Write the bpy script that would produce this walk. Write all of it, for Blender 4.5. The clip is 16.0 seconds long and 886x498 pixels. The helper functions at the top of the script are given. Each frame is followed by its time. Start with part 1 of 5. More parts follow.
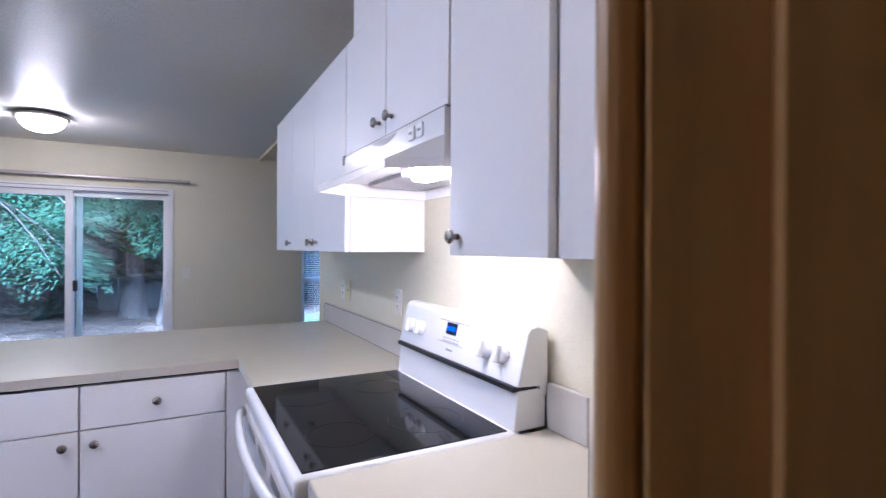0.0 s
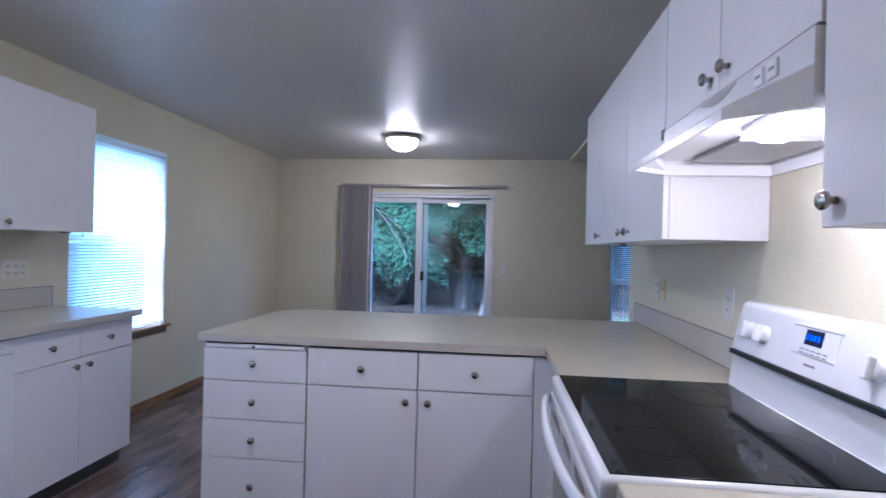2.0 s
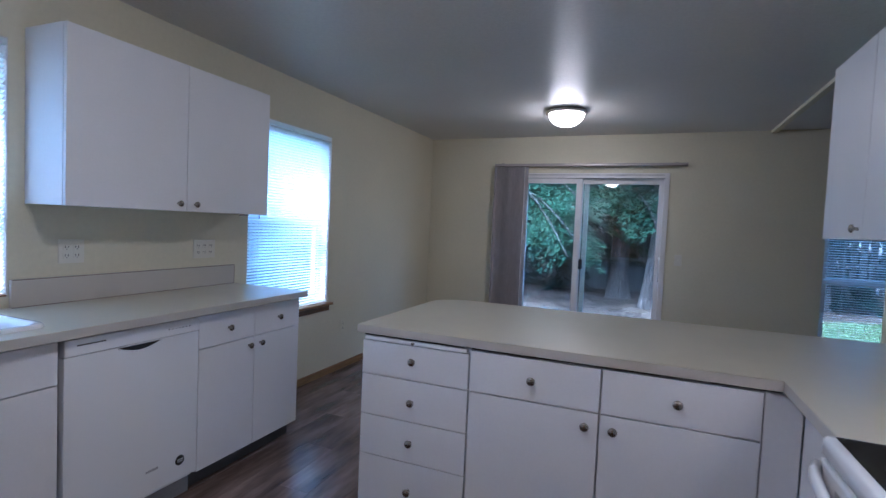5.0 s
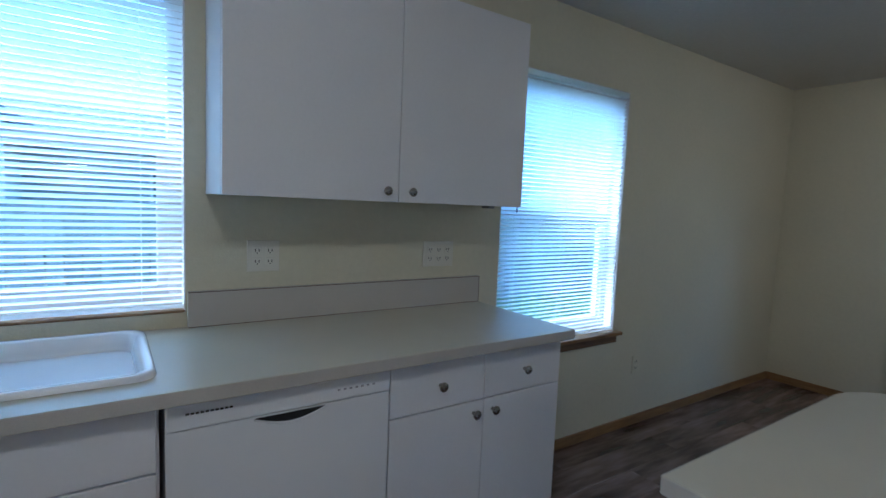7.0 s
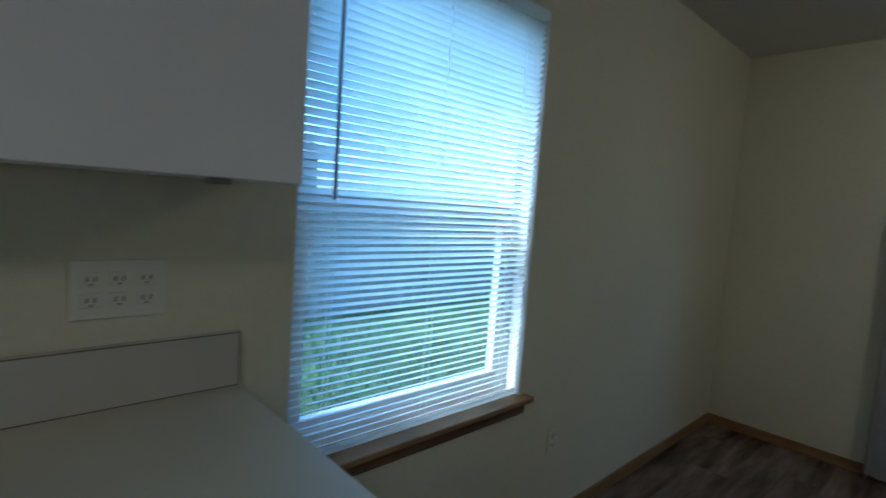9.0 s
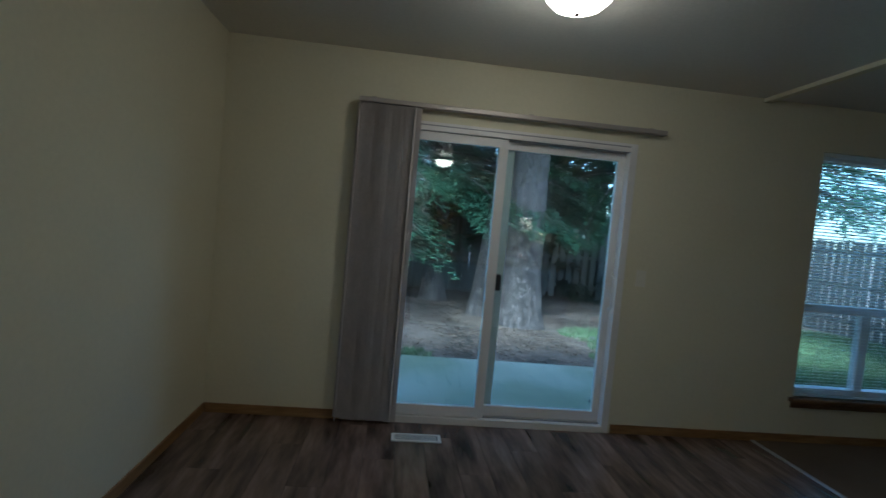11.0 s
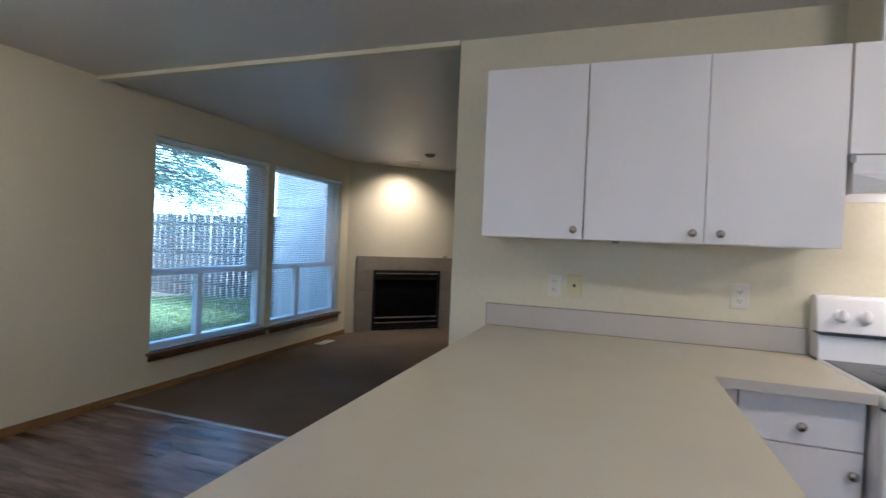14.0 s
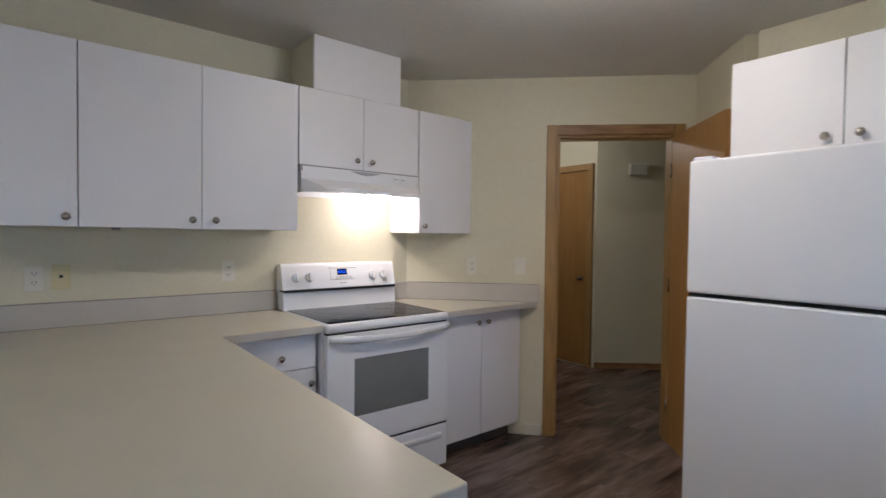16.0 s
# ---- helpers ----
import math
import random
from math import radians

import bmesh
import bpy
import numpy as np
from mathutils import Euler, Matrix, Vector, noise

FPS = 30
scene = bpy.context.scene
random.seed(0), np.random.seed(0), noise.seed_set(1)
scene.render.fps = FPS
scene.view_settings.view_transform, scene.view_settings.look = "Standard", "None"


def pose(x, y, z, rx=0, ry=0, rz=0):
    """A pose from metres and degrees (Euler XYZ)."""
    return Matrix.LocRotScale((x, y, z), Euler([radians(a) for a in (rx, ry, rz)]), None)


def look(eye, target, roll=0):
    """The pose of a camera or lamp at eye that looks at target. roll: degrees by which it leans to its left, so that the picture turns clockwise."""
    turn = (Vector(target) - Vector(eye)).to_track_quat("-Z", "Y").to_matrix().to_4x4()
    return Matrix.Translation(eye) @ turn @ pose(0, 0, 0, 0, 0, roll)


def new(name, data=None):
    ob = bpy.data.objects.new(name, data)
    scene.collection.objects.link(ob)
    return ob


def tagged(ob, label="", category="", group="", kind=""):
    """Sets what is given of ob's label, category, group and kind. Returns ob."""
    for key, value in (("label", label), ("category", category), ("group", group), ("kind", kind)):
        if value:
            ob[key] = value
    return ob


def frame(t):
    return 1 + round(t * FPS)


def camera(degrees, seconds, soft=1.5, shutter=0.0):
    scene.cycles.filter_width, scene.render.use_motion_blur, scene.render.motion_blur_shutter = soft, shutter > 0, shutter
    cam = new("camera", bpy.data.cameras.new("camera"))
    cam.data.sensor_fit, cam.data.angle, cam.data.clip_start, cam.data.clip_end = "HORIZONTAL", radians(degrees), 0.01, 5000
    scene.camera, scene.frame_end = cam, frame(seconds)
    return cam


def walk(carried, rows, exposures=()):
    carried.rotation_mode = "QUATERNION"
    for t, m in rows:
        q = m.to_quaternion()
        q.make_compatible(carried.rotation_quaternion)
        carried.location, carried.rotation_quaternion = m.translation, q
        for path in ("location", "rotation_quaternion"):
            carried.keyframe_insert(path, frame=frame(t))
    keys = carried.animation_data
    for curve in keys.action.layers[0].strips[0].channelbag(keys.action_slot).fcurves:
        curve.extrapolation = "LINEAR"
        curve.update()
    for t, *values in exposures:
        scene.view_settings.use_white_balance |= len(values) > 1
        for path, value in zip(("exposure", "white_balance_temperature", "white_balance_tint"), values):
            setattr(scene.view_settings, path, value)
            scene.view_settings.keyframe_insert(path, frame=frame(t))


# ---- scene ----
cam = camera(83.5, 16.0, 1.4, 0.25)
PATH = [
    (0, (1.513, -0.182, 1.388), (2.467, 1.576, 1.385), 0.3),
    (0.5, (1.5, -0.089, 1.377), (2.252, 1.764, 1.374), 0.5),
    (1, (1.53, -0.063, 1.358), (2.08, 1.86, 1.356), 0.8),
    (1.5, (1.54, -0.073, 1.328), (1.7, 1.92, 1.329), 1.0),
    (2, (1.53, -0.076, 1.32), (1.322, 1.914, 1.323), 1.4),
    (2.5, (1.503, -0.069, 1.342), (1.098, 1.89, 1.337), 1.7),
    (3, (1.472, -0.065, 1.339), (0.954, 1.866, 1.335), 2.0),
    (3.5, (1.445, -0.065, 1.325), (0.856, 1.846, 1.292), 2.2),
    (5.8, (1.148, 0.595, 1.366), (0.058, 2.264, 1.209), 2.7),
    (6, (1.079, 0.709, 1.357), (-0.139, 2.288, 1.198), 2.8),
    (6.5, (0.882, 1.006, 1.372), (-0.596, 2.343, 1.204), 2.4),
    (7, (0.655, 1.268, 1.368), (-0.993, 2.387, 1.192), 2.4),
    (7.5, (0.371, 1.507, 1.367), (-1.358, 2.495, 1.177), 2.8),
    (8, (0.128, 1.766, 1.373), (-1.611, 2.737, 1.185), 3.3),
    (8.5, (-0.022, 2.074, 1.342), (-1.713, 3.128, 1.166), 3.4),
    (9, (-0.095, 2.319, 1.354), (-1.550, 3.678, 1.175), 4.0),
    (9.5, (-0.064, 2.481, 1.376), (-1.067, 4.205, 1.23), 3.2),
    (10, (-0.051, 2.669, 1.367), (-0.67, 4.566, 1.231), 3.9),
    (12.5, (-0.118, 2.674, 1.339), (1.191, 4.187, 1.303), 3.4),
    (13, (-0.103, 2.591, 1.358), (1.454, 3.845, 1.317), 2.6),
    (13.5, (-0.113, 2.503, 1.338), (1.639, 3.469, 1.314), 2.7),
    (14, (-0.16, 2.401, 1.331), (1.729, 3.057, 1.307), 2.4),
    (14.5, (-0.205, 2.403, 1.357), (1.789, 2.557, 1.316), 1.8),
    (15, (-0.257, 2.484, 1.322), (1.694, 2.046, 1.304), 1.1),
    (15.5, (-0.339, 2.559, 1.354), (1.425, 1.619, 1.309), 0.9),
    (16, (-0.457, 2.65, 1.349), (1.1, 1.396, 1.299), 0.7),
]
EXPOSURE = [(0, 4.12, 4420, 23), (1.5, 3.83, 4350, 22), (3.5, 3.28, 4330, 20), (6, 3.08, 4400, 14), (7, 2.74, 4380, 8), (8.5, 2.36, 4560, 5), (9.5, 2.03, 4560, -3), (10.2, 1.95, 4620, -3), (12.5, 3.45, 4950, 13), (14, 3.72, 5030, 15), (16, 3.42, 5000, 14)]
walk(cam, [(t, look(e, g, r)) for t, e, g, r in PATH], EXPOSURE)
SKY_STRENGTH = 0.15
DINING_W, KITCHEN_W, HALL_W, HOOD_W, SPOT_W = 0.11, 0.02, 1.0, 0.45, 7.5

# ---- world, sun and lamps ----
world = bpy.data.worlds.new("world")
scene.world = world
world.use_nodes = True
wn = world.node_tree.nodes
sky = wn.new("ShaderNodeTexSky")
sky.sky_type = "NISHITA"
sky.sun_disc = False
sky.sun_elevation, sky.sun_rotation = radians(42), radians(194)
sky.air_density, sky.dust_density, sky.ozone_density = 1.0, 2.2, 1.6
world.node_tree.links.new(sky.outputs[0], wn["Background"].inputs[0])
wn["Background"].inputs[1].default_value = SKY_STRENGTH
sun = new("sun", bpy.data.lights.new("sun", "SUN"))
sun.data.energy, sun.data.angle, sun.data.color = 1.5, radians(14), (1.0, 0.97, 0.92)
sun.matrix_world = look((0, 0, 30), (0.47, 1.9, 28.2))


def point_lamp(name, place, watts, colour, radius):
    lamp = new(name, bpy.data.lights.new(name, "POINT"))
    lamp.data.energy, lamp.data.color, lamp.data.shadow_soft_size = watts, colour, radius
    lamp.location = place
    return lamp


WARM = (1.0, 0.67, 0.38)
point_lamp("dining_bulb", (0.60, 4.75, 2.335), DINING_W, WARM, 0.06)
point_lamp("kitchen_bulb", (0.60, 1.15, 2.335), KITCHEN_W, (1.0, 0.78, 0.58), 0.06)
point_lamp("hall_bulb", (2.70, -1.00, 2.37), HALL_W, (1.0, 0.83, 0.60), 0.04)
point_lamp("hood_bulb", (2.145, 1.058, 1.596), HOOD_W, (1.0, 0.73, 0.51), 0.02)
spot = new("fireplace_spot", bpy.data.lights.new("fireplace_spot", "SPOT"))
spot.data.energy, spot.data.color = SPOT_W, (1.0, 0.74, 0.48)
spot.data.spot_size, spot.data.spot_blend, spot.data.shadow_soft_size = radians(128), 1.0, 0.05
spot.matrix_world = look((6.16, 5.08, 2.40), (6.42, 5.34, 1.45))

# ---- materials ----


def material(name, colour, rough=0.6, metal=0.0, tone=0.0, scale=3.0, grain=0.0, grain_scale=60.0, bump=0.0,
             bump_scale=200.0, spec=0.5, stretch=(1, 1, 1), each=0.0, other=None, coat=0.0, glow=0.0, deep=0.004):
    """A principled material with a broad and a fine variation of its tone and a fine relief, in object metres."""
    m = bpy.data.materials.new(name)
    m.use_nodes = True
    nt = m.node_tree
    nodes, link = nt.nodes, nt.links.new
    p = nodes["Principled BSDF"]
    p.inputs["Roughness"].default_value = rough
    p.inputs["Metallic"].default_value = metal
    p.inputs["Specular IOR Level"].default_value = spec
    p.inputs["Coat Weight"].default_value = coat
    p.inputs["Base Color"].default_value = (*colour, 1)
    if glow:
        p.inputs["Emission Color"].default_value = (*colour, 1)
        p.inputs["Emission Strength"].default_value = glow
    coord = nodes.new("ShaderNodeTexCoord")
    mapping = nodes.new("ShaderNodeMapping")
    mapping.inputs["Scale"].default_value = stretch
    link(coord.outputs["Object"], mapping.inputs["Vector"])
    vector = mapping.outputs[0]
    info = nodes.new("ShaderNodeObjectInfo")
    if each:
        shift = nodes.new("ShaderNodeVectorMath")
        shift.operation = "MULTIPLY_ADD"
        shift.inputs[0].default_value = (17.0, 31.0, 9.0)
        link(info.outputs["Random"], shift.inputs[1])
        link(vector, shift.inputs[2])
        vector = shift.outputs[0]
    if tone or grain or each:
        broad = nodes.new("ShaderNodeTexNoise")
        broad.inputs["Scale"].default_value, broad.inputs["Detail"].default_value = scale, 4
        fine = nodes.new("ShaderNodeTexNoise")
        fine.inputs["Scale"].default_value, fine.inputs["Detail"].default_value = grain_scale, 5
        link(vector, broad.inputs["Vector"])
        link(vector, fine.inputs["Vector"])
        dark = [c * (1 - tone) for c in (other or colour)]
        light = [min(1, c * (1 + tone * 0.6)) for c in colour]
        ramp = nodes.new("ShaderNodeMix")
        ramp.data_type = "RGBA"
        ramp.inputs["A"].default_value, ramp.inputs["B"].default_value = (*dark, 1), (*light, 1)
        stretchy = nodes.new("ShaderNodeMapRange")
        stretchy.inputs["From Min"].default_value, stretchy.inputs["From Max"].default_value = 0.3, 0.7
        link(broad.outputs["Fac"], stretchy.inputs["Value"])
        link(stretchy.outputs[0], ramp.inputs["Factor"])
        hsv = nodes.new("ShaderNodeHueSaturation")
        value = nodes.new("ShaderNodeMapRange")
        value.inputs["From Min"].default_value, value.inputs["From Max"].default_value = 0.25, 0.75
        value.inputs["To Min"].default_value, value.inputs["To Max"].default_value = 1 - grain, 1 + grain
        link(fine.outputs["Fac"], value.inputs["Value"])
        if each:
            vary = nodes.new("ShaderNodeMapRange")
            vary.inputs["To Min"].default_value, vary.inputs["To Max"].default_value = 1 - each, 1 + each
            link(info.outputs["Random"], vary.inputs["Value"])
            times = nodes.new("ShaderNodeMath")
            times.operation = "MULTIPLY"
            link(vary.outputs[0], times.inputs[0])
            link(value.outputs[0], times.inputs[1])
            link(times.outputs[0], hsv.inputs["Value"])
        else:
            link(value.outputs[0], hsv.inputs["Value"])
        link(ramp.outputs["Result"], hsv.inputs["Color"])
        link(hsv.outputs[0], p.inputs["Base Color"])
    if bump:
        relief = nodes.new("ShaderNodeTexNoise")
        relief.inputs["Scale"].default_value, relief.inputs["Detail"].default_value = bump_scale, 3
        link(vector, relief.inputs["Vector"])
        b = nodes.new("ShaderNodeBump")
        b.inputs["Strength"].default_value, b.inputs["Distance"].default_value = bump, deep
        link(relief.outputs["Fac"], b.inputs["Height"])
        link(b.outputs[0], p.inputs["Normal"])
    return m


def clear_glass(name, tint):
    m = bpy.data.materials.new(name)
    m.use_nodes = True
    nt = m.node_tree
    nt.nodes.remove(nt.nodes["Principled BSDF"])
    through_glass = nt.nodes.new("ShaderNodeBsdfTransparent")
    through_glass.inputs[0].default_value = (*tint, 1)
    gloss = nt.nodes.new("ShaderNodeBsdfGlossy")
    gloss.inputs["Roughness"].default_value = 0.01
    facing = nt.nodes.new("ShaderNodeLayerWeight")
    facing.inputs["Blend"].default_value = 0.5
    power = nt.nodes.new("ShaderNodeMath")
    power.operation, power.inputs[1].default_value = "POWER", 4.5
    scaled = nt.nodes.new("ShaderNodeMath")
    scaled.operation, scaled.inputs[1].default_value, scaled.inputs[2].default_value = "MULTIPLY_ADD", 0.8, 0.10
    mix = nt.nodes.new("ShaderNodeMixShader")
    nt.links.new(facing.outputs["Facing"], power.inputs[0])
    nt.links.new(power.outputs[0], scaled.inputs[0])
    nt.links.new(scaled.outputs[0], mix.inputs[0])
    nt.links.new(through_glass.outputs[0], mix.inputs[1])
    nt.links.new(gloss.outputs[0], mix.inputs[2])
    nt.links.new(mix.outputs[0], nt.nodes["Material Output"].inputs[0])
    return m


def thin_sheet(name, colour, part_through, rough=0.5):
    """A thin surface that lets some light through: slats, leaves."""
    m = material(name, colour, rough, tone=0.12, scale=8, grain=0.08, each=0.05)
    nt = m.node_tree
    trans = nt.nodes.new("ShaderNodeBsdfTranslucent")
    trans.inputs[0].default_value = (*colour, 1)
    mix = nt.nodes.new("ShaderNodeMixShader")
    mix.inputs[0].default_value = part_through
    nt.links.new(nt.nodes["Principled BSDF"].outputs[0], mix.inputs[1])
    nt.links.new(trans.outputs[0], mix.inputs[2])
    nt.links.new(mix.outputs[0], nt.nodes["Material Output"].inputs[0])
    return m


WALL = material("cream_wall_paint", (0.672, 0.630, 0.468), 0.62, tone=0.05, scale=1.2, grain=0.03, grain_scale=40, bump=0.25, bump_scale=120, spec=0.3)
CEIL = material("cream_ceiling_paint", (0.67, 0.645, 0.59), 0.35, tone=0.05, scale=0.9, grain=0.05, grain_scale=45, bump=0.6, bump_scale=85, spec=0.24)
CAB = material("white_cabinet_laminate", (0.80, 0.79, 0.79), 0.42, tone=0.03, scale=2, grain=0.015, grain_scale=80, bump=0.05, bump_scale=300)
SEAM = material("dark_laminate_seam", (0.24, 0.20, 0.16), 0.22, tone=0.2)
# Near-black colour that stands for the shadow in the worktop gap.
SHADE = material("cabinet_gap_shadow", (0.035, 0.034, 0.033), 0.8, tone=0.2)
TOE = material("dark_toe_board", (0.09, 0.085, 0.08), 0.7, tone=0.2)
COUNTER = material("beige_speckled_laminate", (0.545, 0.508, 0.395), 0.34, tone=0.04, scale=5, grain=0.07, grain_scale=420, bump=0.06, bump_scale=500)
# Same beige laminate; the greyer light on upright faces is put into its colour.
EDGE = material("laminate_in_grey_light", (0.52, 0.485, 0.425), 0.38, tone=0.04, scale=5, grain=0.06, grain_scale=420, bump=0.06, bump_scale=500)
PLANK = material("grey_brown_vinyl_plank", (0.185, 0.130, 0.106), 0.27, tone=0.50, scale=1.5, grain=0.14, grain_scale=6, bump=0.10, bump_scale=30,
                 stretch=(6, 1, 1), each=0.12, other=(0.072, 0.051, 0.045))
CARPET = material("taupe_cut_pile_carpet", (0.155, 0.118, 0.085), 0.95, tone=0.18, scale=1.5, grain=0.35, grain_scale=160, bump=1.0, bump_scale=240, spec=0.1)
OAK = material("golden_oak_trim", (0.36, 0.218, 0.070), 0.42, tone=0.10, scale=3, grain=0.09, grain_scale=8, bump=0.15, bump_scale=20, stretch=(14, 14, 1.2), other=(0.32, 0.19, 0.060))
OAKH = material("golden_oak_board", (0.285, 0.165, 0.062), 0.42, tone=0.12, scale=2, grain=0.12, grain_scale=4, bump=0.15, bump_scale=20, stretch=(2, 2, 14), other=(0.22, 0.115, 0.04))
DOOR = material("birch_veneer_door", (0.35, 0.188, 0.048), 0.40, tone=0.05, scale=2, grain=0.04, grain_scale=5, bump=0.1, bump_scale=20, stretch=(8, 8, 0.8), other=(0.31, 0.160, 0.042))
ENAMEL = material("white_appliance_enamel", (0.82, 0.82, 0.82), 0.22, tone=0.015, scale=2, bump=0.03, bump_scale=140, coat=0.3)
ENAMEL2 = material("white_textured_enamel", (0.80, 0.80, 0.81), 0.34, tone=0.02, scale=2, bump=0.18, bump_scale=420)
GREY = material("grey_plastic", (0.30, 0.30, 0.31), 0.5, tone=0.08, grain=0.05)
BLACK = material("black_plastic", (0.012, 0.012, 0.013), 0.4, tone=0.2, grain=0.1)
GLASSTOP = material("black_ceramic_glass", (0.008, 0.008, 0.009), 0.06, tone=0.3, scale=6, spec=0.16)
RING = material("grey_burner_print", (0.009, 0.009, 0.010), 0.07, tone=0.1)
# Oven glass with the room's reflection put into a lighter grey.
OVENGLASS = material("oven_glass_painted_reflection", (0.21, 0.22, 0.21), 0.12, tone=0.1, scale=3)
NICKEL = material("brushed_nickel", (0.42, 0.39, 0.35), 0.26, metal=1.0, tone=0.1, scale=30)
STRIP = material("dull_aluminium", (0.42, 0.42, 0.43), 0.45, metal=0.7, tone=0.1, scale=10)
CREAM = material("cream_plate_plastic", (0.70, 0.67, 0.57), 0.4, tone=0.03)
CHROME = material("chrome", (0.7, 0.7, 0.7), 0.12, metal=1.0, tone=0.05)
PORCELAIN = material("white_sink_porcelain", (0.84, 0.85, 0.85), 0.12, tone=0.02, coat=0.4)
VINYL = material("white_window_vinyl", (0.74, 0.72, 0.70), 0.38, tone=0.05, scale=4, grain=0.02)
SLAT = thin_sheet("white_blind_slat", (0.93, 0.97, 0.97), 0.80)
VANE = thin_sheet("greige_vertical_vane", (0.52, 0.48, 0.47), 0.15, 0.6)
RAIL = material("tan_head_rail", (0.40, 0.36, 0.33), 0.4, metal=0.3, tone=0.08)
GLASS = clear_glass("window_glass", (0.86, 0.93, 0.92))
PLATE = material("white_outlet_plastic", (0.78, 0.78, 0.76), 0.35, tone=0.03)
IVORY = material("ivory_jack_plastic", (0.64, 0.57, 0.31), 0.4, tone=0.04)
TILE = material("beige_hearth_tile", (0.275, 0.238, 0.185), 0.35, tone=0.12, scale=4, grain=0.08, grain_scale=30, each=0.05, bump=0.1, bump_scale=50)
GROUT = material("tile_grout", (0.26, 0.23, 0.19), 0.85, tone=0.1)
IRON = material("black_firebox_metal", (0.008, 0.008, 0.008), 0.45, tone=0.3, scale=8)
BRASS = material("dull_firebox_trim", (0.34, 0.32, 0.29), 0.35, metal=0.35, tone=0.1)
DARKOAK = material("dark_stained_sill", (0.15, 0.082, 0.036), 0.4, tone=0.22, scale=2, grain=0.22, grain_scale=4, bump=0.15, bump_scale=20, stretch=(2, 2, 14), other=(0.12, 0.065, 0.03))
SCREEN = material("pale_screen_aluminium", (0.70, 0.74, 0.74), 0.5, tone=0.06)
DOME = material("lit_frosted_glass", (1.0, 0.78, 0.54), 0.4, glow=2.7)
LENS = material("lit_hood_lens", (1.0, 0.80, 0.58), 0.4, glow=3.0)
BLUE = material("blue_clock_digits", (0.02, 0.12, 1.0), 0.4, glow=0.14)
NAVY = material("dark_clock_window", (0.004, 0.008, 0.05), 0.15, tone=0.1)
CONCRETE = material("damp_concrete", (0.44, 0.44, 0.375), 0.75, tone=0.26, scale=0.7, grain=0.12, grain_scale=40, bump=0.4, bump_scale=90, other=(0.25, 0.29, 0.15))
SOIL = material("leaf_littered_soil", (0.185, 0.142, 0.118), 0.95, tone=0.45, scale=1.6, grain=0.5, grain_scale=18, bump=1.0, bump_scale=25, other=(0.10, 0.08, 0.066))
LITTER = material("dry_leaf_litter", (0.205, 0.155, 0.122), 0.9, tone=0.4, scale=5, grain=0.3, grain_scale=20)
GRASS = material("grass_blades", (0.155, 0.23, 0.11), 0.8, tone=0.35, scale=1.5, grain=0.4, grain_scale=40)
BARK = material("grey_fir_bark", (0.135, 0.115, 0.108), 0.9, tone=0.5, scale=13, grain=0.6, grain_scale=36, bump=1.0, bump_scale=24, stretch=(1, 1, 0.55), other=(0.065, 0.056, 0.052), deep=0.05)
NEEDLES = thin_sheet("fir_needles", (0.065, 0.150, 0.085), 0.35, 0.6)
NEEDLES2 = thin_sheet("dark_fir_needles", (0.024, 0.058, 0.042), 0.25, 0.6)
FENCE = material("weathered_cedar_board", (0.16, 0.158, 0.15), 0.85, tone=0.3, scale=2, grain=0.3, grain_scale=10, bump=0.5, bump_scale=20, stretch=(7, 7, 0.8), each=0.25, other=(0.10, 0.105, 0.10))
# Weathered boards, with daylight on the side fence put into a paler colour.
PALEFENCE = material("lit_weathered_board", (0.36, 0.375, 0.375), 0.85, tone=0.25, scale=2, grain=0.2, grain_scale=10, stretch=(7, 7, 0.8), each=0.15)
DARKFENCE = material("shaded_cedar_board", (0.125, 0.135, 0.132), 0.85, tone=0.3, scale=2, grain=0.3, grain_scale=10, bump=0.5, bump_scale=20, stretch=(7, 7, 0.8), each=0.25)
SIDING = material("grey_lap_siding", (0.30, 0.33, 0.35), 0.7, tone=0.12, scale=0.8, grain=0.08, grain_scale=20)
WINGSIDING = material("light_grey_siding", (0.44, 0.46, 0.46), 0.7, tone=0.10, scale=0.8, grain=0.06, grain_scale=20)
PALESIDING = material("pale_painted_siding", (0.62, 0.63, 0.62), 0.7, tone=0.08, scale=0.8, grain=0.06, grain_scale=20)
ROOF = material("grey_roof_shingle", (0.16, 0.17, 0.18), 0.9, tone=0.25, scale=3, grain=0.3, grain_scale=12)
DARKPANE = material("dark_far_pane", (0.05, 0.065, 0.075), 0.08, tone=0.1)
ROCK = material("grey_rock", (0.11, 0.11, 0.108), 0.85, tone=0.25, scale=12, grain=0.2)

# ---- shape helpers ----


def add_box(bm, a, b):
    v = [bm.verts.new((x, y, z)) for z in (a[2], b[2]) for y in (a[1], b[1]) for x in (a[0], b[0])]
    for f in ((0, 2, 3, 1), (4, 5, 7, 6), (0, 1, 5, 4), (2, 6, 7, 3), (0, 4, 6, 2), (1, 3, 7, 5)):
        bm.faces.new([v[i] for i in f])


def box(a, b, bevel=0.0, seg=2):
    bm = bmesh.new()
    lo, hi = [min(p, q) for p, q in zip(a, b)], [max(p, q) for p, q in zip(a, b)]
    add_box(bm, lo, hi)
    if bevel:
        bmesh.ops.bevel(bm, geom=list(bm.edges), offset=bevel, segments=seg, affect="EDGES", profile=0.5)
    return bm


def boxes(*pairs):
    bm = bmesh.new()
    for a, b in pairs:
        add_box(bm, [min(p, q) for p, q in zip(a, b)], [max(p, q) for p, q in zip(a, b)])
    return bm


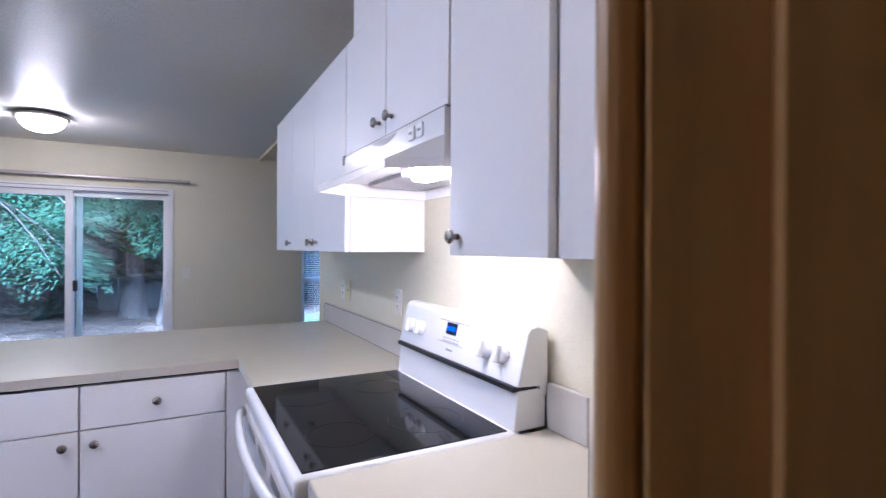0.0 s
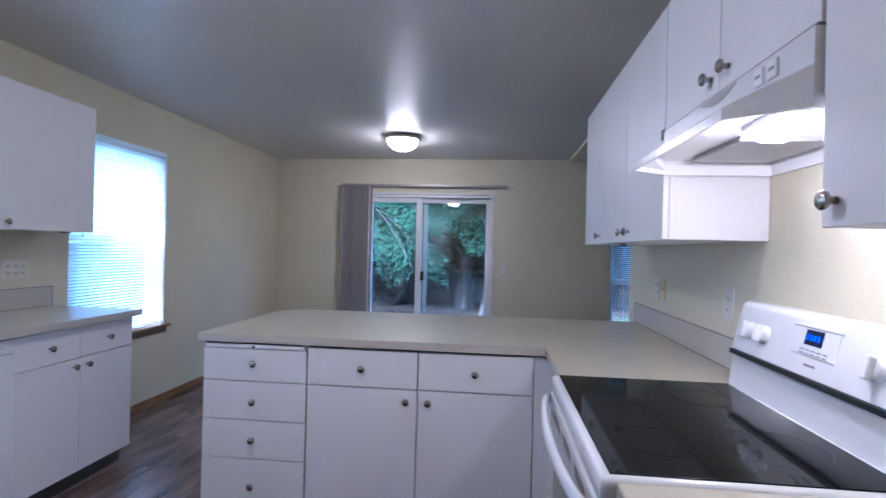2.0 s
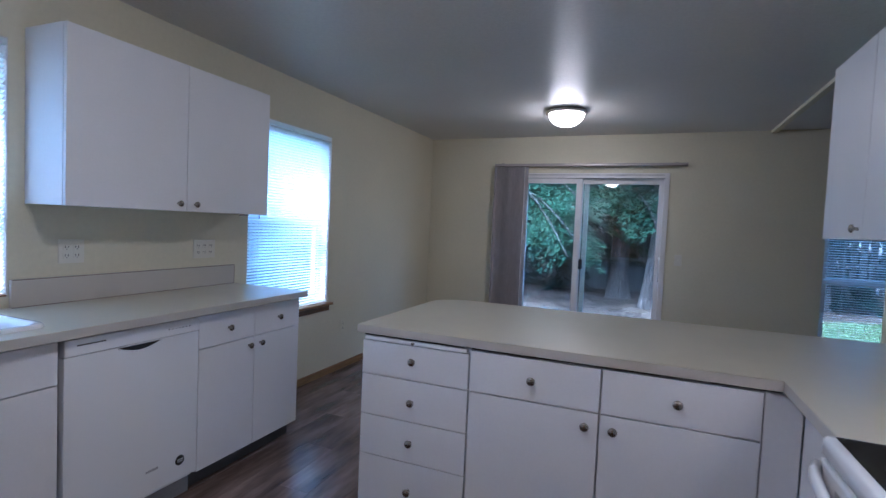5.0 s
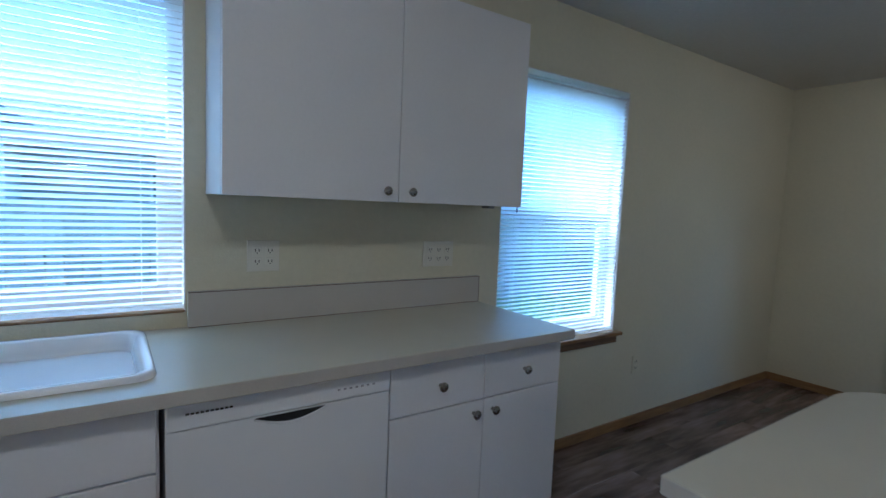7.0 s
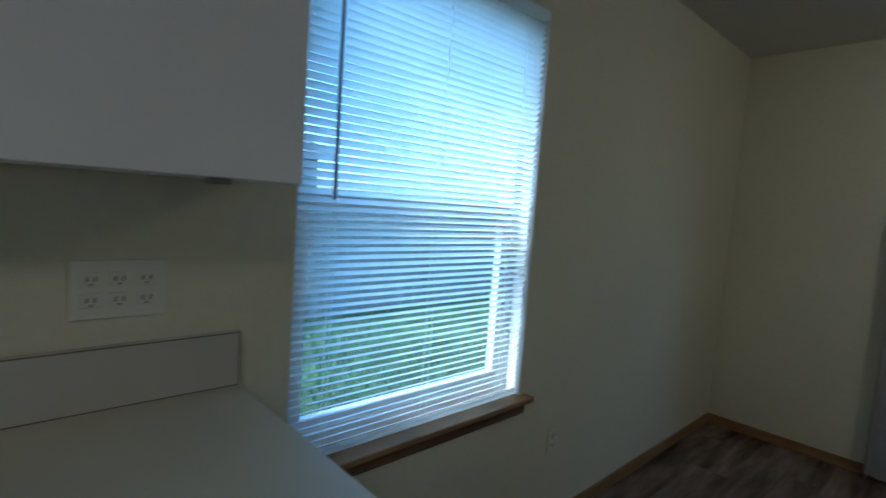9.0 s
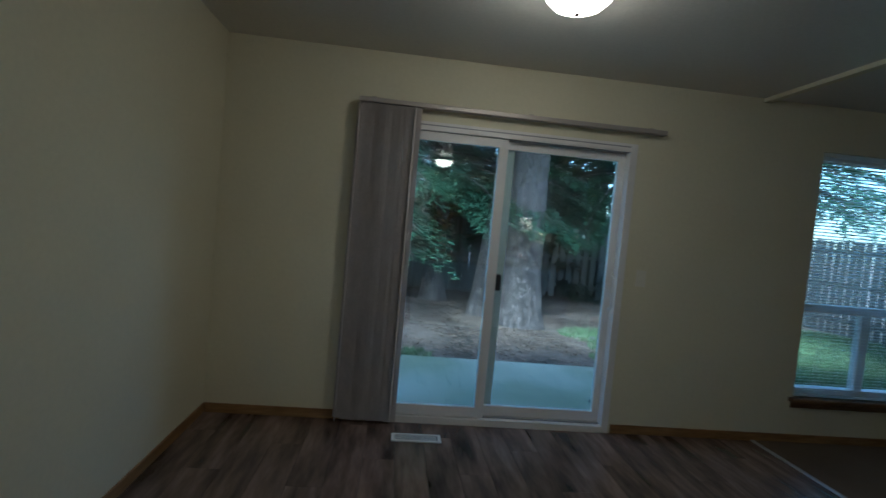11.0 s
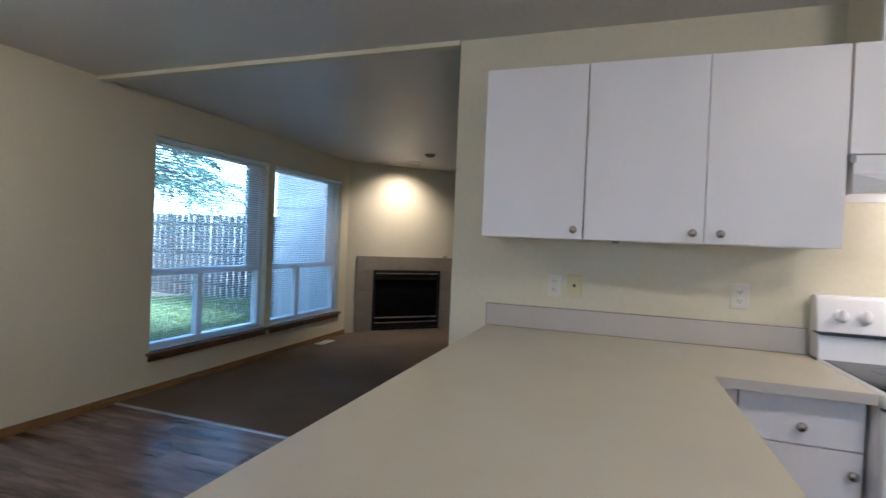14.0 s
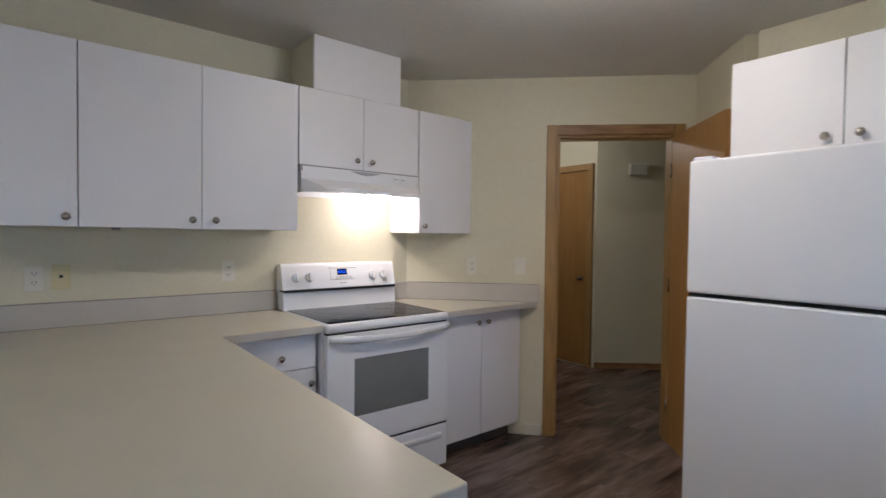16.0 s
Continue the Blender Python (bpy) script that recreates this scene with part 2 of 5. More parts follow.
def prism(outline, z0, z1, bevel=0.0, seg=2):
    """An upright prism over a plan outline, given anticlockwise."""
    bm = bmesh.new()
    low = [bm.verts.new((x, y, z0)) for x, y in outline]
    high = [bm.verts.new((x, y, z1)) for x, y in outline]
    bm.faces.new(low[::-1])
    bm.faces.new(high)
    n = len(outline)
    for i in range(n):
        j = (i + 1) % n
        bm.faces.new((low[i], low[j], high[j], high[i]))
    if bevel:
        sharp = [e for e in bm.edges if e.calc_length() > 4 * bevel]
        bmesh.ops.bevel(bm, geom=sharp, offset=bevel, segments=seg, affect="EDGES", profile=0.5)
    return bm


def side_prism(profile, x0, x1, bevel=0.0):
    """A bar along x with a profile of (y, z) points."""
    bm = prism(profile, x0, x1, bevel)
    for v in bm.verts:
        v.co = (v.co.z, v.co.x, v.co.y)
    return bm


def lathe(profile, steps=20, axis="z"):
    """A turned body from (radius, height) points."""
    bm = bmesh.new()
    rings = []
    for r, h in profile:
        ring = []
        for i in range(steps):
            a = 2 * math.pi * i / steps
            p = (r * math.cos(a), r * math.sin(a), h)
            ring.append(bm.verts.new(p if axis == "z" else (p[0], -p[2], p[1])))
        rings.append(ring)
    for one, two in zip(rings, rings[1:]):
        for i in range(steps):
            j = (i + 1) % steps
            bm.faces.new((one[i], one[j], two[j], two[i]))
    bm.faces.new(rings[0][::-1])
    bm.faces.new(rings[-1])
    for f in bm.faces:
        f.smooth = True
    return bm


def tube(points, radius, steps=10):
    """A round bar along a line of points, with closed ends."""
    bm = bmesh.new()
    rings = []
    pts = [Vector(p) for p in points]
    for i, p in enumerate(pts):
        r = radius[i] if isinstance(radius, (list, tuple)) else radius
        way = (pts[min(i + 1, len(pts) - 1)] - pts[max(i - 1, 0)]).normalized()
        side = way.cross(Vector((0.13, 0.27, 0.95))).normalized()
        up = side.cross(way)
        rings.append([bm.verts.new(p + r * (math.cos(a) * side + math.sin(a) * up)) for a in [2 * math.pi * k / steps for k in range(steps)]])
    for one, two in zip(rings, rings[1:]):
        for i in range(steps):
            j = (i + 1) % steps
            bm.faces.new((one[i], one[j], two[j], two[i])).smooth = True
    bm.faces.new(rings[0][::-1])
    bm.faces.new(rings[-1])
    return bm


def rounded(cx, cy, hx, hy, r, z, n=5):
    out = []
    for sx, sy, a0 in ((1, 1, 0), (-1, 1, 90), (-1, -1, 180), (1, -1, 270)):
        for k in range(n + 1):
            a = radians(a0 + 90 * k / n)
            out.append((cx + sx * (hx - r) + r * math.cos(a), cy + sy * (hy - r) + r * math.sin(a), z))
    return out


def loft(loops, cap_last=True, cap_first=False):
    bm = bmesh.new()
    rings = [[bm.verts.new(p) for p in loop] for loop in loops]
    n = len(rings[0])
    for one, two in zip(rings, rings[1:]):
        for i in range(n):
            j = (i + 1) % n
            bm.faces.new((one[i], one[j], two[j], two[i])).smooth = True
    if cap_last:
        bm.faces.new(rings[-1])
    if cap_first:
        bm.faces.new(rings[0][::-1])
    return bm


def mesh_of(name, bm, mat):
    bmesh.ops.recalc_face_normals(bm, faces=bm.faces)
    me = bpy.data.meshes.new(name)
    bm.to_mesh(me)
    bm.free()
    me.materials.append(mat)
    return me


def part(name, bm, mat, parent, label="", at=None):
    """One mesh object under a thing or under a part; bm may be a finished mesh."""
    me = bm if isinstance(bm, bpy.types.Mesh) else mesh_of(name, bm, mat)
    ob = new(name, me)
    ob.parent = parent
    if at is not None:
        ob.matrix_basis = at if isinstance(at, Matrix) else Matrix.Translation(at)
    return tagged(ob, label)


def thing(name, label, category, m=None, group="", kind=""):
    ob = new(name)
    ob.empty_display_size = 0.1
    if m is not None:
        ob.matrix_basis = m
    return tagged(ob, label, category, group, kind)


def solid(name, bm, mat, label="", category="", m=None, group="", kind=""):
    """A thing or a piece of the setting that is one mesh."""
    ob = new(name, mesh_of(name, bm, mat))
    if m is not None:
        ob.matrix_basis = m
    return tagged(ob, label, category, group, kind)


def structure(name, bm, mat, label, m=None):
    return solid(name, bm, mat, label, name.split("_")[0], m, kind="structure")


# ---- the shell ----
ZC = 2.425
XW, XE, YN = -1.22, 2.40, 5.96


def wall_slab(length, openings, thick, height=ZC, base=0.0):
    """A wall along local x, inner face at y = 0 and body behind it, with openings (x0, x1, z0, z1)."""
    pairs, x = [], 0.0
    for x0, x1, z0, z1 in sorted(openings):
        if x0 > x:
            pairs.append(((x, 0, base), (x0, thick, height)))
        if z0 > base:
            pairs.append(((x0, 0, base), (x1, thick, z0)))
        if z1 < height:
            pairs.append(((x0, 0, z1), (x1, thick, height)))
        x = x1
    if x < length:
        pairs.append(((x, 0, base), (length, thick, height)))
    return boxes(*pairs)


# west wall: local x runs along world y, body to -x
structure("wall_west", wall_slab(6.18, [(0.64, 1.707, 0.965, 2.07), (3.095, 4.045, 0.645, 2.07)], 0.15), WALL,
          "cream painted wall with two blind-covered windows", pose(XW, -0.22, 0, 0, 0, 90))
structure("wall_north", wall_slab(8.75, [(1.31, 2.88, 0, 2.01), (4.255, 5.655, 0.335, 2.11), (5.755, 7.155, 0.335, 2.11)], 0.15), WALL,
          "cream painted wall with sliding door and windows", pose(XW - 0.15, YN, 0))
structure("wall_east", boxes(((XE, 0.675, 0), (XE + 0.11, 3.235, ZC))), WALL, "cream painted kitchen wall ending beside the living room")
structure("wall_south", boxes(((XW - 0.15, -0.37, 0), (0.54, -0.22, ZC))), WALL, "cream painted wall behind the refrigerator")
structure("wall_return", wall_slab(0.64, [], 0.10), WALL, "short angled cream wall beside the door", pose(1.0525, -0.6725, 0, 0, 0, 135))
# angled wall with the door: local x from (1.05, -0.67) to (2.40, 0.675)
ANG = pose(1.0525, -0.6725, 0, 0, 0, 45)
structure("wall_door", wall_slab(1.906, [(0.13, 0.89, 0, 2.04)], 0.11), WALL, "angled cream wall with an interior doorway", ANG @ pose(0, -0.11, 0))
structure("wall_hall_a", boxes(((2.55, -1.90, 0), (3.50, -1.80, ZC))), WALL, "cream hall wall with a wooden door")
structure("wall_hall_b", wall_slab(1.42, [], 0.10), WALL, "angled cream hall wall", pose(2.55, -1.80, 0, 0, 0, 229.5))
structure("wall_hall_c", boxes(((3.50, -1.95, 0), (3.60, 0.80, ZC))), WALL, "cream hall side wall")
structure("wall_hall_d", boxes(((0.30, -2.95, 0), (1.75, -2.85, ZC)), ((0.30, -2.95, 0), (0.40, -0.37, ZC))), WALL, "cream hall back wall")
structure("wall_hall_e", boxes(((2.51, 0.70, 0), (3.60, 0.80, ZC))), WALL, "cream hall end wall")
structure("wall_living_south", boxes(((2.51, 1.10, 0), (7.40, 1.20, ZC))), WALL, "cream living room wall")
structure("wall_living_east", boxes(((7.23, 1.10, 0), (7.38, 4.71, ZC))), WALL, "cream living room side wall")
FIRE = pose(5.98, 5.96, 0, 0, 0, -45)
structure("wall_fireplace", wall_slab(1.77, [(0.395, 1.455, 0.04, 0.90)], 0.12), WALL, "angled cream chimney wall lit by a spot lamp", FIRE)
structure("ceiling", boxes(((XW - 0.15, -3.0, ZC), (7.4, YN + 0.15, ZC + 0.12))), CEIL, "off-white textured ceiling paint")
structure("ceiling_trim", box((2.385, 3.235, ZC - 0.028), (2.435, YN, ZC), 0.003), WALL, "thin cream trim strip across the ceiling")
structure("carpet", boxes(((2.60, 1.2, -0.02), (7.25, YN, 0.006))), CARPET, "taupe cut-pile living room carpet")
structure("carpet_strip", side_prism([(-0.015, 0.0), (0.015, 0.0), (0.010, 0.009), (-0.010, 0.009)], 3.0, YN), STRIP, "metal strip between plank floor and carpet",
          pose(2.60, 0, 0, 0, 0, 90))


def skirting(name, x0, y0, x1, y1):
    """An oak baseboard between two floor points, its body to the left of the way from one to the other."""
    length = math.hypot(x1 - x0, y1 - y0)
    return structure(name, box((0, 0, 0), (length, 0.012, 0.062), 0.003), OAKH, "low golden oak baseboard",
                     pose(x0, y0, 0, 0, 0, math.degrees(math.atan2(y1 - y0, x1 - x0))))


skirting("baseboard_1", XW, 5.96, XW, 2.74)
skirting("baseboard_2", -0.08, YN, XW + 0.012, YN)
skirting("baseboard_3", 5.98, YN, 1.53, YN)
skirting("baseboard_4", XE + 0.11, 3.235, XE, 3.235).location.y += 0.012
skirting("baseboard_6", 7.23, 1.2, 7.23, 4.71)
skirting("baseboard_7", 1.96, -2.49, 2.55, -1.80)
structure("baseboard_8", box((0, 0, 0), (0.110, 0.014, 0.075), 0.004), CREAM, "short pale cove base beside the cabinet", pose(1.735, 0.010, 0, 0, 0, 45))

# ---- doorway ----
door_way = thing("door_1", "golden oak door frame with an open slab door", "door", ANG, kind="structure")
for ya, yb in ((0.0, 0.019), (-0.129, -0.11)):
    part("casing", box((0.065, ya, 0), (0.135, yb, 2.105), 0.008, 3), OAK, door_way)
    part("casing", box((0.885, ya, 0), (0.955, yb, 2.105), 0.008, 3), OAK, door_way)
    part("head_casing", box((0.136, ya, 2.035), (0.884, yb, 2.105), 0.008, 3), OAKH, door_way)
part("jamb", boxes(((0.13, -0.11, 0), (0.148, 0, 2.04)), ((0.872, -0.11, 0), (0.89, 0, 2.04)), ((0.148, -0.11, 2.022), (0.872, 0, 2.04)),
                   ((0.860, -0.075, 0), (0.872, -0.04, 2.022)), ((0.148, -0.075, 2.010), (0.860, -0.04, 2.022))), OAK, door_way)
leaf = part("leaf", box((0.0, 0.0, 0.012), (0.715, 0.035, 2.018), 0.002), DOOR, door_way, "flush wooden door standing open", pose(0.150, 0.022, 0, 0, 0, 91.5))
knob_profile = [(0.003, 0), (0.024, 0), (0.024, 0.006), (0.010, 0.012), (0.010, 0.03), (0.024, 0.038), (0.027, 0.05), (0.020, 0.062), (0.003, 0.066)]
door_knob_mesh = mesh_of("door_knob", lathe(knob_profile, 18, "y"), NICKEL)
part("door_knob", door_knob_mesh, NICKEL, leaf, "nickel door knob", Matrix.Translation((0.65, 0, 0.95)))
part("door_knob", door_knob_mesh, NICKEL, leaf, "nickel door knob", pose(0.65, 0.035, 0.95, 0, 0, 180))
for zh in (0.25, 1.05, 1.80):
    part("hinge", tube([(-0.004, -0.004, zh - 0.045), (-0.004, -0.004, zh + 0.045)], 0.006, 8), NICKEL, leaf, "small steel hinge")

hall_door = thing("door_2", "closed brown wooden hall door with a knob", "door", pose(2.61, -1.80, 0), kind="structure")
part("leaf", box((0.034, 0.002, 0.012), (0.756, 0.014, 2.056), 0.003), DOOR, hall_door)
part("casing", boxes(((-0.03, 0.002, 0), (0.03, 0.035, 2.125)), ((0.76, 0.002, 0), (0.82, 0.035, 2.125)), ((0.03, 0.002, 2.06), (0.76, 0.035, 2.125))), OAK, hall_door)
part("door_knob", door_knob_mesh, NICKEL, hall_door, "nickel door knob", pose(0.10, 0.014, 0.93, 0, 0, 180))
chime = thing("door_chime", "small white door chime box high on hall wall", "door chime", pose(2.55, -1.80, 0, 0, 0, 229.5))
part("cover", box((0.32, -0.052, 2.00), (0.50, -0.002, 2.12), 0.006), CREAM, chime)
part("grille", boxes(*[((0.335, -0.054, 2.015 + 0.018 * i), (0.485, -0.052, 2.021 + 0.018 * i)) for i in range(6)]), PLATE, chime)

# ---- cabinets ----
KNOB = mesh_of("knob", lathe([(0.002, 0), (0.007, 0), (0.006, 0.010), (0.008, 0.014), (0.0155, 0.018), (0.0165, 0.023), (0.013, 0.027), (0.002, 0.029)], 16, "y"), NICKEL)


def front(parent, name, x0, x1, z0, z1, knobs=(), label=""):
    """A slab door or drawer front, 19 mm thick, with its knobs; the cabinet's front plane is y = 0."""
    slab = part(name, box((x0 + 0.0015, 0, z0), (x1 - 0.0015, 0.019, z1), 0.0018), CAB, parent, label)
    for x, z in knobs:
        part("knob", KNOB, NICKEL, slab, "round brushed nickel knob", (x, 0, z))
    return slab


def cabinet(name, label, m, w, d, z0, z1, toe=0.0, body_outline=None, group=""):
    root = thing(name, label, "cabinet", m, group)
    if body_outline:
        part("body", prism(body_outline, z0 + toe, z1), CAB, root)
    else:
        part("body", box((0, 0.020, z0 + toe), (w, d, z1), 0.001), CAB, root)
    if toe:
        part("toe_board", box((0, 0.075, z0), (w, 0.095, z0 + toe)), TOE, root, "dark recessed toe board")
        # Strip filling the gap, its dark colour standing for the overhang's shadow.
        part("gap_shadow", box((0.001, 0.010, 0.8685), (w - 0.03, 0.0195, z1)), SHADE, root, "dark strip as gap shadow under the worktop")
    return root


CT = 0.876
BASES, UPPERS = "kitchen base cabinets", "kitchen wall cabinets"
# west run, fronts facing +x
west = lambda y: pose(-0.64, y, 0, 0, 0, 90)
c = cabinet("base_cabinet", "plain white base cabinet in the kitchen corner", west(-0.215), 0.605, 0.575, 0, CT, 0.095, group=BASES)
front(c, "door", 0.0, 0.60, 0.10, 0.868, [(0.55, 0.80)])
c = cabinet("sink_cabinet", "white sink base cabinet with false drawer front", west(0.395), 0.968, 0.575, 0, CT, 0.095, group=BASES)
front(c, "drawer_front", 0, 0.962, 0.709, 0.866)
front(c, "door", 0, 0.481, 0.10, 0.704, [(0.44, 0.65)])
front(c, "door", 0.481, 0.962, 0.10, 0.704, [(0.52, 0.65)])
c = cabinet("drawer_cabinet", "white base cabinet with two drawers and doors", west(1.975), 0.750, 0.575, 0, CT, 0.095, group=BASES)
front(c, "drawer", 0, 0.370, 0.706, 0.866, [(0.185, 0.783)])
front(c, "drawer", 0.370, 0.744, 0.706, 0.866, [(0.557, 0.783)])
front(c, "door", 0, 0.370, 0.10, 0.701, [(0.328, 0.660)])
front(c, "door", 0.370, 0.744, 0.10, 0.701, [(0.412, 0.660)])
# peninsula, fronts facing -y
c = cabinet("drawer_cabinet", "white four-drawer cabinet at the peninsula end", pose(0.215, 2.074, 0), 0.491, 0.60, 0, CT, 0.095, group=BASES)
board = part("pullout_board", box((0.012, -0.004, 0.853), (0.479, 0.30, 0.868), 0.002), CAB, c, "thin white pull-out cutting board")
part("knob", mesh_of("small_knob", lathe([(0.001, 0), (0.004, 0), (0.004, 0.008), (0.007, 0.012), (0.001, 0.015)], 12, "y"), NICKEL), NICKEL, board, "tiny nickel knob", (0.245, -0.004, 0.861))
for z0, z1, zk in ((0.704, 0.848, 0.785), (0.528, 0.700, 0.612), (0.353, 0.524, 0.440), (0.10, 0.349, 0.232)):
    front(c, "drawer", 0, 0.489, z0, z1, [(0.245, zk)])
c = cabinet("base_cabinet", "white two-door cabinet under the peninsula worktop", pose(0.709, 2.074, 0), 1.08, 0.60, 0, CT, 0.095, group=BASES)
front(c, "drawer", 0, 0.497, 0.705, 0.866, [(0.249, 0.786)])
front(c, "drawer", 0.500, 0.998, 0.705, 0.866, [(0.749, 0.786)])
front(c, "door", 0, 0.497, 0.10, 0.700, [(0.450, 0.652)])
front(c, "door", 0.500, 0.998, 0.10, 0.700, [(0.547, 0.652)])
part("filler", box((1.001, 0.004, 0.095), (1.106, 0.022, 0.868), 0.001), CAB, c)
# peninsula back panel facing the dining side
part("back_panel", box((-0.494, 0.608, 0.0), (1.689, 0.626, CT), 0.002), CAB, c)
# east run, fronts facing -x
east = lambda y: pose(1.815, y, 0, 0, 0, -90)
c = cabinet("base_cabinet", "narrow white cabinet beside the range", east(2.075), 0.470, 0.58, 0, CT, 0.095, group=BASES)
part("filler", box((0.0, 0.004, 0.095), (0.098, 0.022, 0.868), 0.001), CAB, c)
front(c, "drawer", 0.10, 0.466, 0.705, 0.866, [(0.285, 0.768)])
front(c, "door", 0.10, 0.466, 0.10, 0.700, [(0.432, 0.630)])
c = cabinet("base_cabinet", "white two-door cabinet beside the angled wall", east(0.834), 0.71, 0.60, 0, CT, 0.095,
            body_outline=[(0, 0.020), (0.712, 0.020), (0.155, 0.580), (0, 0.580)], group=BASES)
front(c, "door", 0.002, 0.335, 0.10, 0.868, [(0.295, 0.815)])
front(c, "door", 0.338, 0.690, 0.10, 0.868, [(0.378, 0.815)])

# wall cabinets
UB, UT = 1.372, 2.134
eastup = lambda y: pose(2.07, y, 0, 0, 0, -90)
c = cabinet("wall_cabinet", "white single-door wall cabinet", eastup(2.991), 0.452, 0.327, UB, UT, group=UPPERS)
front(c, "door", 0, 0.452, UB, UT, [(0.412, 1.412)])
c = cabinet("wall_cabinet", "white two-door wall cabinet over the worktop", eastup(2.537), 0.934, 0.327, UB, UT, group=UPPERS)
front(c, "door", 0, 0.468, UB, UT, [(0.424, 1.412)])
front(c, "door", 0.468, 0.934, UB, UT, [(0.524, 1.412)])
part("light_bracket", box((0.12, 0.06, UB - 0.012), (0.15, 0.09, UB), 0.002), GREY, c, "small dark bracket")
c = cabinet("wall_cabinet", "short white cabinet above the range hood", eastup(1.600), 0.780, 0.327, 1.724, UT, group=UPPERS)
front(c, "door", 0.002, 0.389, 1.724, UT, [(0.341, 1.772)])
front(c, "door", 0.391, 0.778, 1.724, UT, [(0.439, 1.772)])
c = thing("duct_chase", "white boxed duct chase up to the ceiling", "duct chase", pose(0, 0, 0))
part("front_panel", box((2.07, 0.96, UT + 0.001), (2.089, 1.515, ZC - 0.001), 0.001), CAB, c)
for y in (1.498, 0.962):
    part("side_panel", box((2.089, y, UT + 0.001), (2.398, y + 0.015, ZC - 0.001)), WALL, c, "cream painted chase side")
c = cabinet("wall_cabinet", "white wall cabinet fitted against the angled wall", eastup(0.816), 0.44, 0.327, UB, UT,
            body_outline=[(0, 0.021), (0.450, 0.021), (0.146, 0.327), (0, 0.327)], group=UPPERS)
front(c, "door", 0.002, 0.346, UB, UT, [(0.040, 1.414)])
part("filler", box((0.352, 0.017, UB), (0.456, 0.030, UT), 0.001), CAB, c)
c = cabinet("wall_cabinet", "white two-door wall cabinet between the windows", pose(-0.935, 1.548, 0, 0, 0, 90), 1.200, 0.283, UB, UT, group=UPPERS)
front(c, "door", 0, 0.595, UB, UT, [(0.543, 1.410)])
front(c, "door", 0.595, 1.198, UB, UT, [(0.645, 1.410)])
part("light_bracket", box((1.06, 0.05, UB - 0.010), (1.09, 0.10, UB), 0.002), GREY, c, "small grey bracket")
c = cabinet("wall_cabinet", "white cabinet above the refrigerator", pose(0.485, 0.24, 0, 0, 0, 180), 0.815, 0.456, 1.712, UT, group=UPPERS)
front(c, "door", 0, 0.407, 1.712, UT, [(0.352, 1.762)])
front(c, "door", 0.409, 0.815, 1.712, UT, [(0.462, 1.762)])

# ---- worktops ----
arc = [(0.19 + 0.17 - 0.17 * math.sin(radians(a)), 3.025 - 0.17 + 0.17 * math.cos(radians(a))) for a in range(0, 91, 15)]
outline = [(0.19, 2.066), (1.757, 2.066), (1.757, 1.602), (2.398, 1.602), (2.398, 3.025)] + arc
worktop = thing("peninsula_worktop", "beige speckled laminate worktop with square edge", "worktop")
part("top", prism(outline, CT + 0.002, 0.914, 0.0025), COUNTER, worktop)
# Thin strips added to carry the greyer light of the front edge as colour.
part("edge_band", boxes(((0.193, 2.0646, CT + 0.004), (1.7556, 2.066, 0.9115)), ((1.7556, 1.604, CT + 0.004), (1.757, 2.066, 0.9115)), ((0.1886, 2.068, CT + 0.004), (0.19, 2.852, 0.9115))), EDGE, worktop, "square laminate front edge coloured for greyer light")
part("backsplash", box((2.378, 1.604, 0.915), (2.398, 3.030, 1.030), 0.003), EDGE, worktop, "beige laminate backsplash strip")
part("edge_seam", boxes(((2.3772, 1.606, 1.0265), (2.3785, 3.028, 1.0295)), ((2.3772, 3.026, 0.916), (2.3785, 3.029, 1.0265)), ((2.3765, 1.606, 0.9142), (2.3785, 3.026, 0.9162))), SEAM, worktop, "dark laminate edge seam")
worktop = thing("corner_worktop", "short beige laminate worktop beside the range", "worktop")
part("top", prism([(1.757, 0.836), (1.757, 0.036), (2.398, 0.677), (2.398, 0.836)], CT + 0.002, 0.914, 0.0025), COUNTER, worktop)
part("backsplash", box((0, 0, 0.915), (0.915, 0.020, 1.035), 0.003), EDGE, worktop, "beige laminate backsplash strip", pose(1.753, 0.030, 0, 0, 0, 45))
part("edge_seam", boxes(((0.002, 0.0195, 1.0315), (0.900, 0.0208, 1.0345)), ((0.002, 0.0195, 0.9142), (0.900, 0.0215, 0.9162))), SEAM, worktop, "dark laminate edge seam", pose(1.753, 0.030, 0, 0, 0, 45))
part("backsplash_end", box((2.378, 0.690, 0.915), (2.398, 0.836, 1.035), 0.003), EDGE, worktop)
part("edge_band", box((1.7556, 0.040, CT + 0.004), (1.757, 0.834, 0.9115)), EDGE, worktop, "square laminate front edge coloured for greyer light")
worktop = thing("sink_worktop", "long beige laminate worktop holding the sink", "worktop")
top_bm = bmesh.new()
rims = [[top_bm.verts.new((x, y, z)) for x, y in corners] for z in (CT + 0.002, 0.914)
        for corners in (((-1.218, -0.218), (-0.60, -0.218), (-0.60, 2.745), (-1.218, 2.745)), ((-1.175, 0.540), (-0.715, 0.540), (-0.715, 1.350), (-1.175, 1.350)))]
for i in range(4):
    j = (i + 1) % 4
    for p, q in ((0, 1), (1, 3), (3, 2), (2, 0)):
        top_bm.faces.new((rims[p][i], rims[p][j], rims[q][j], rims[q][i]))
part("top", top_bm, COUNTER, worktop)
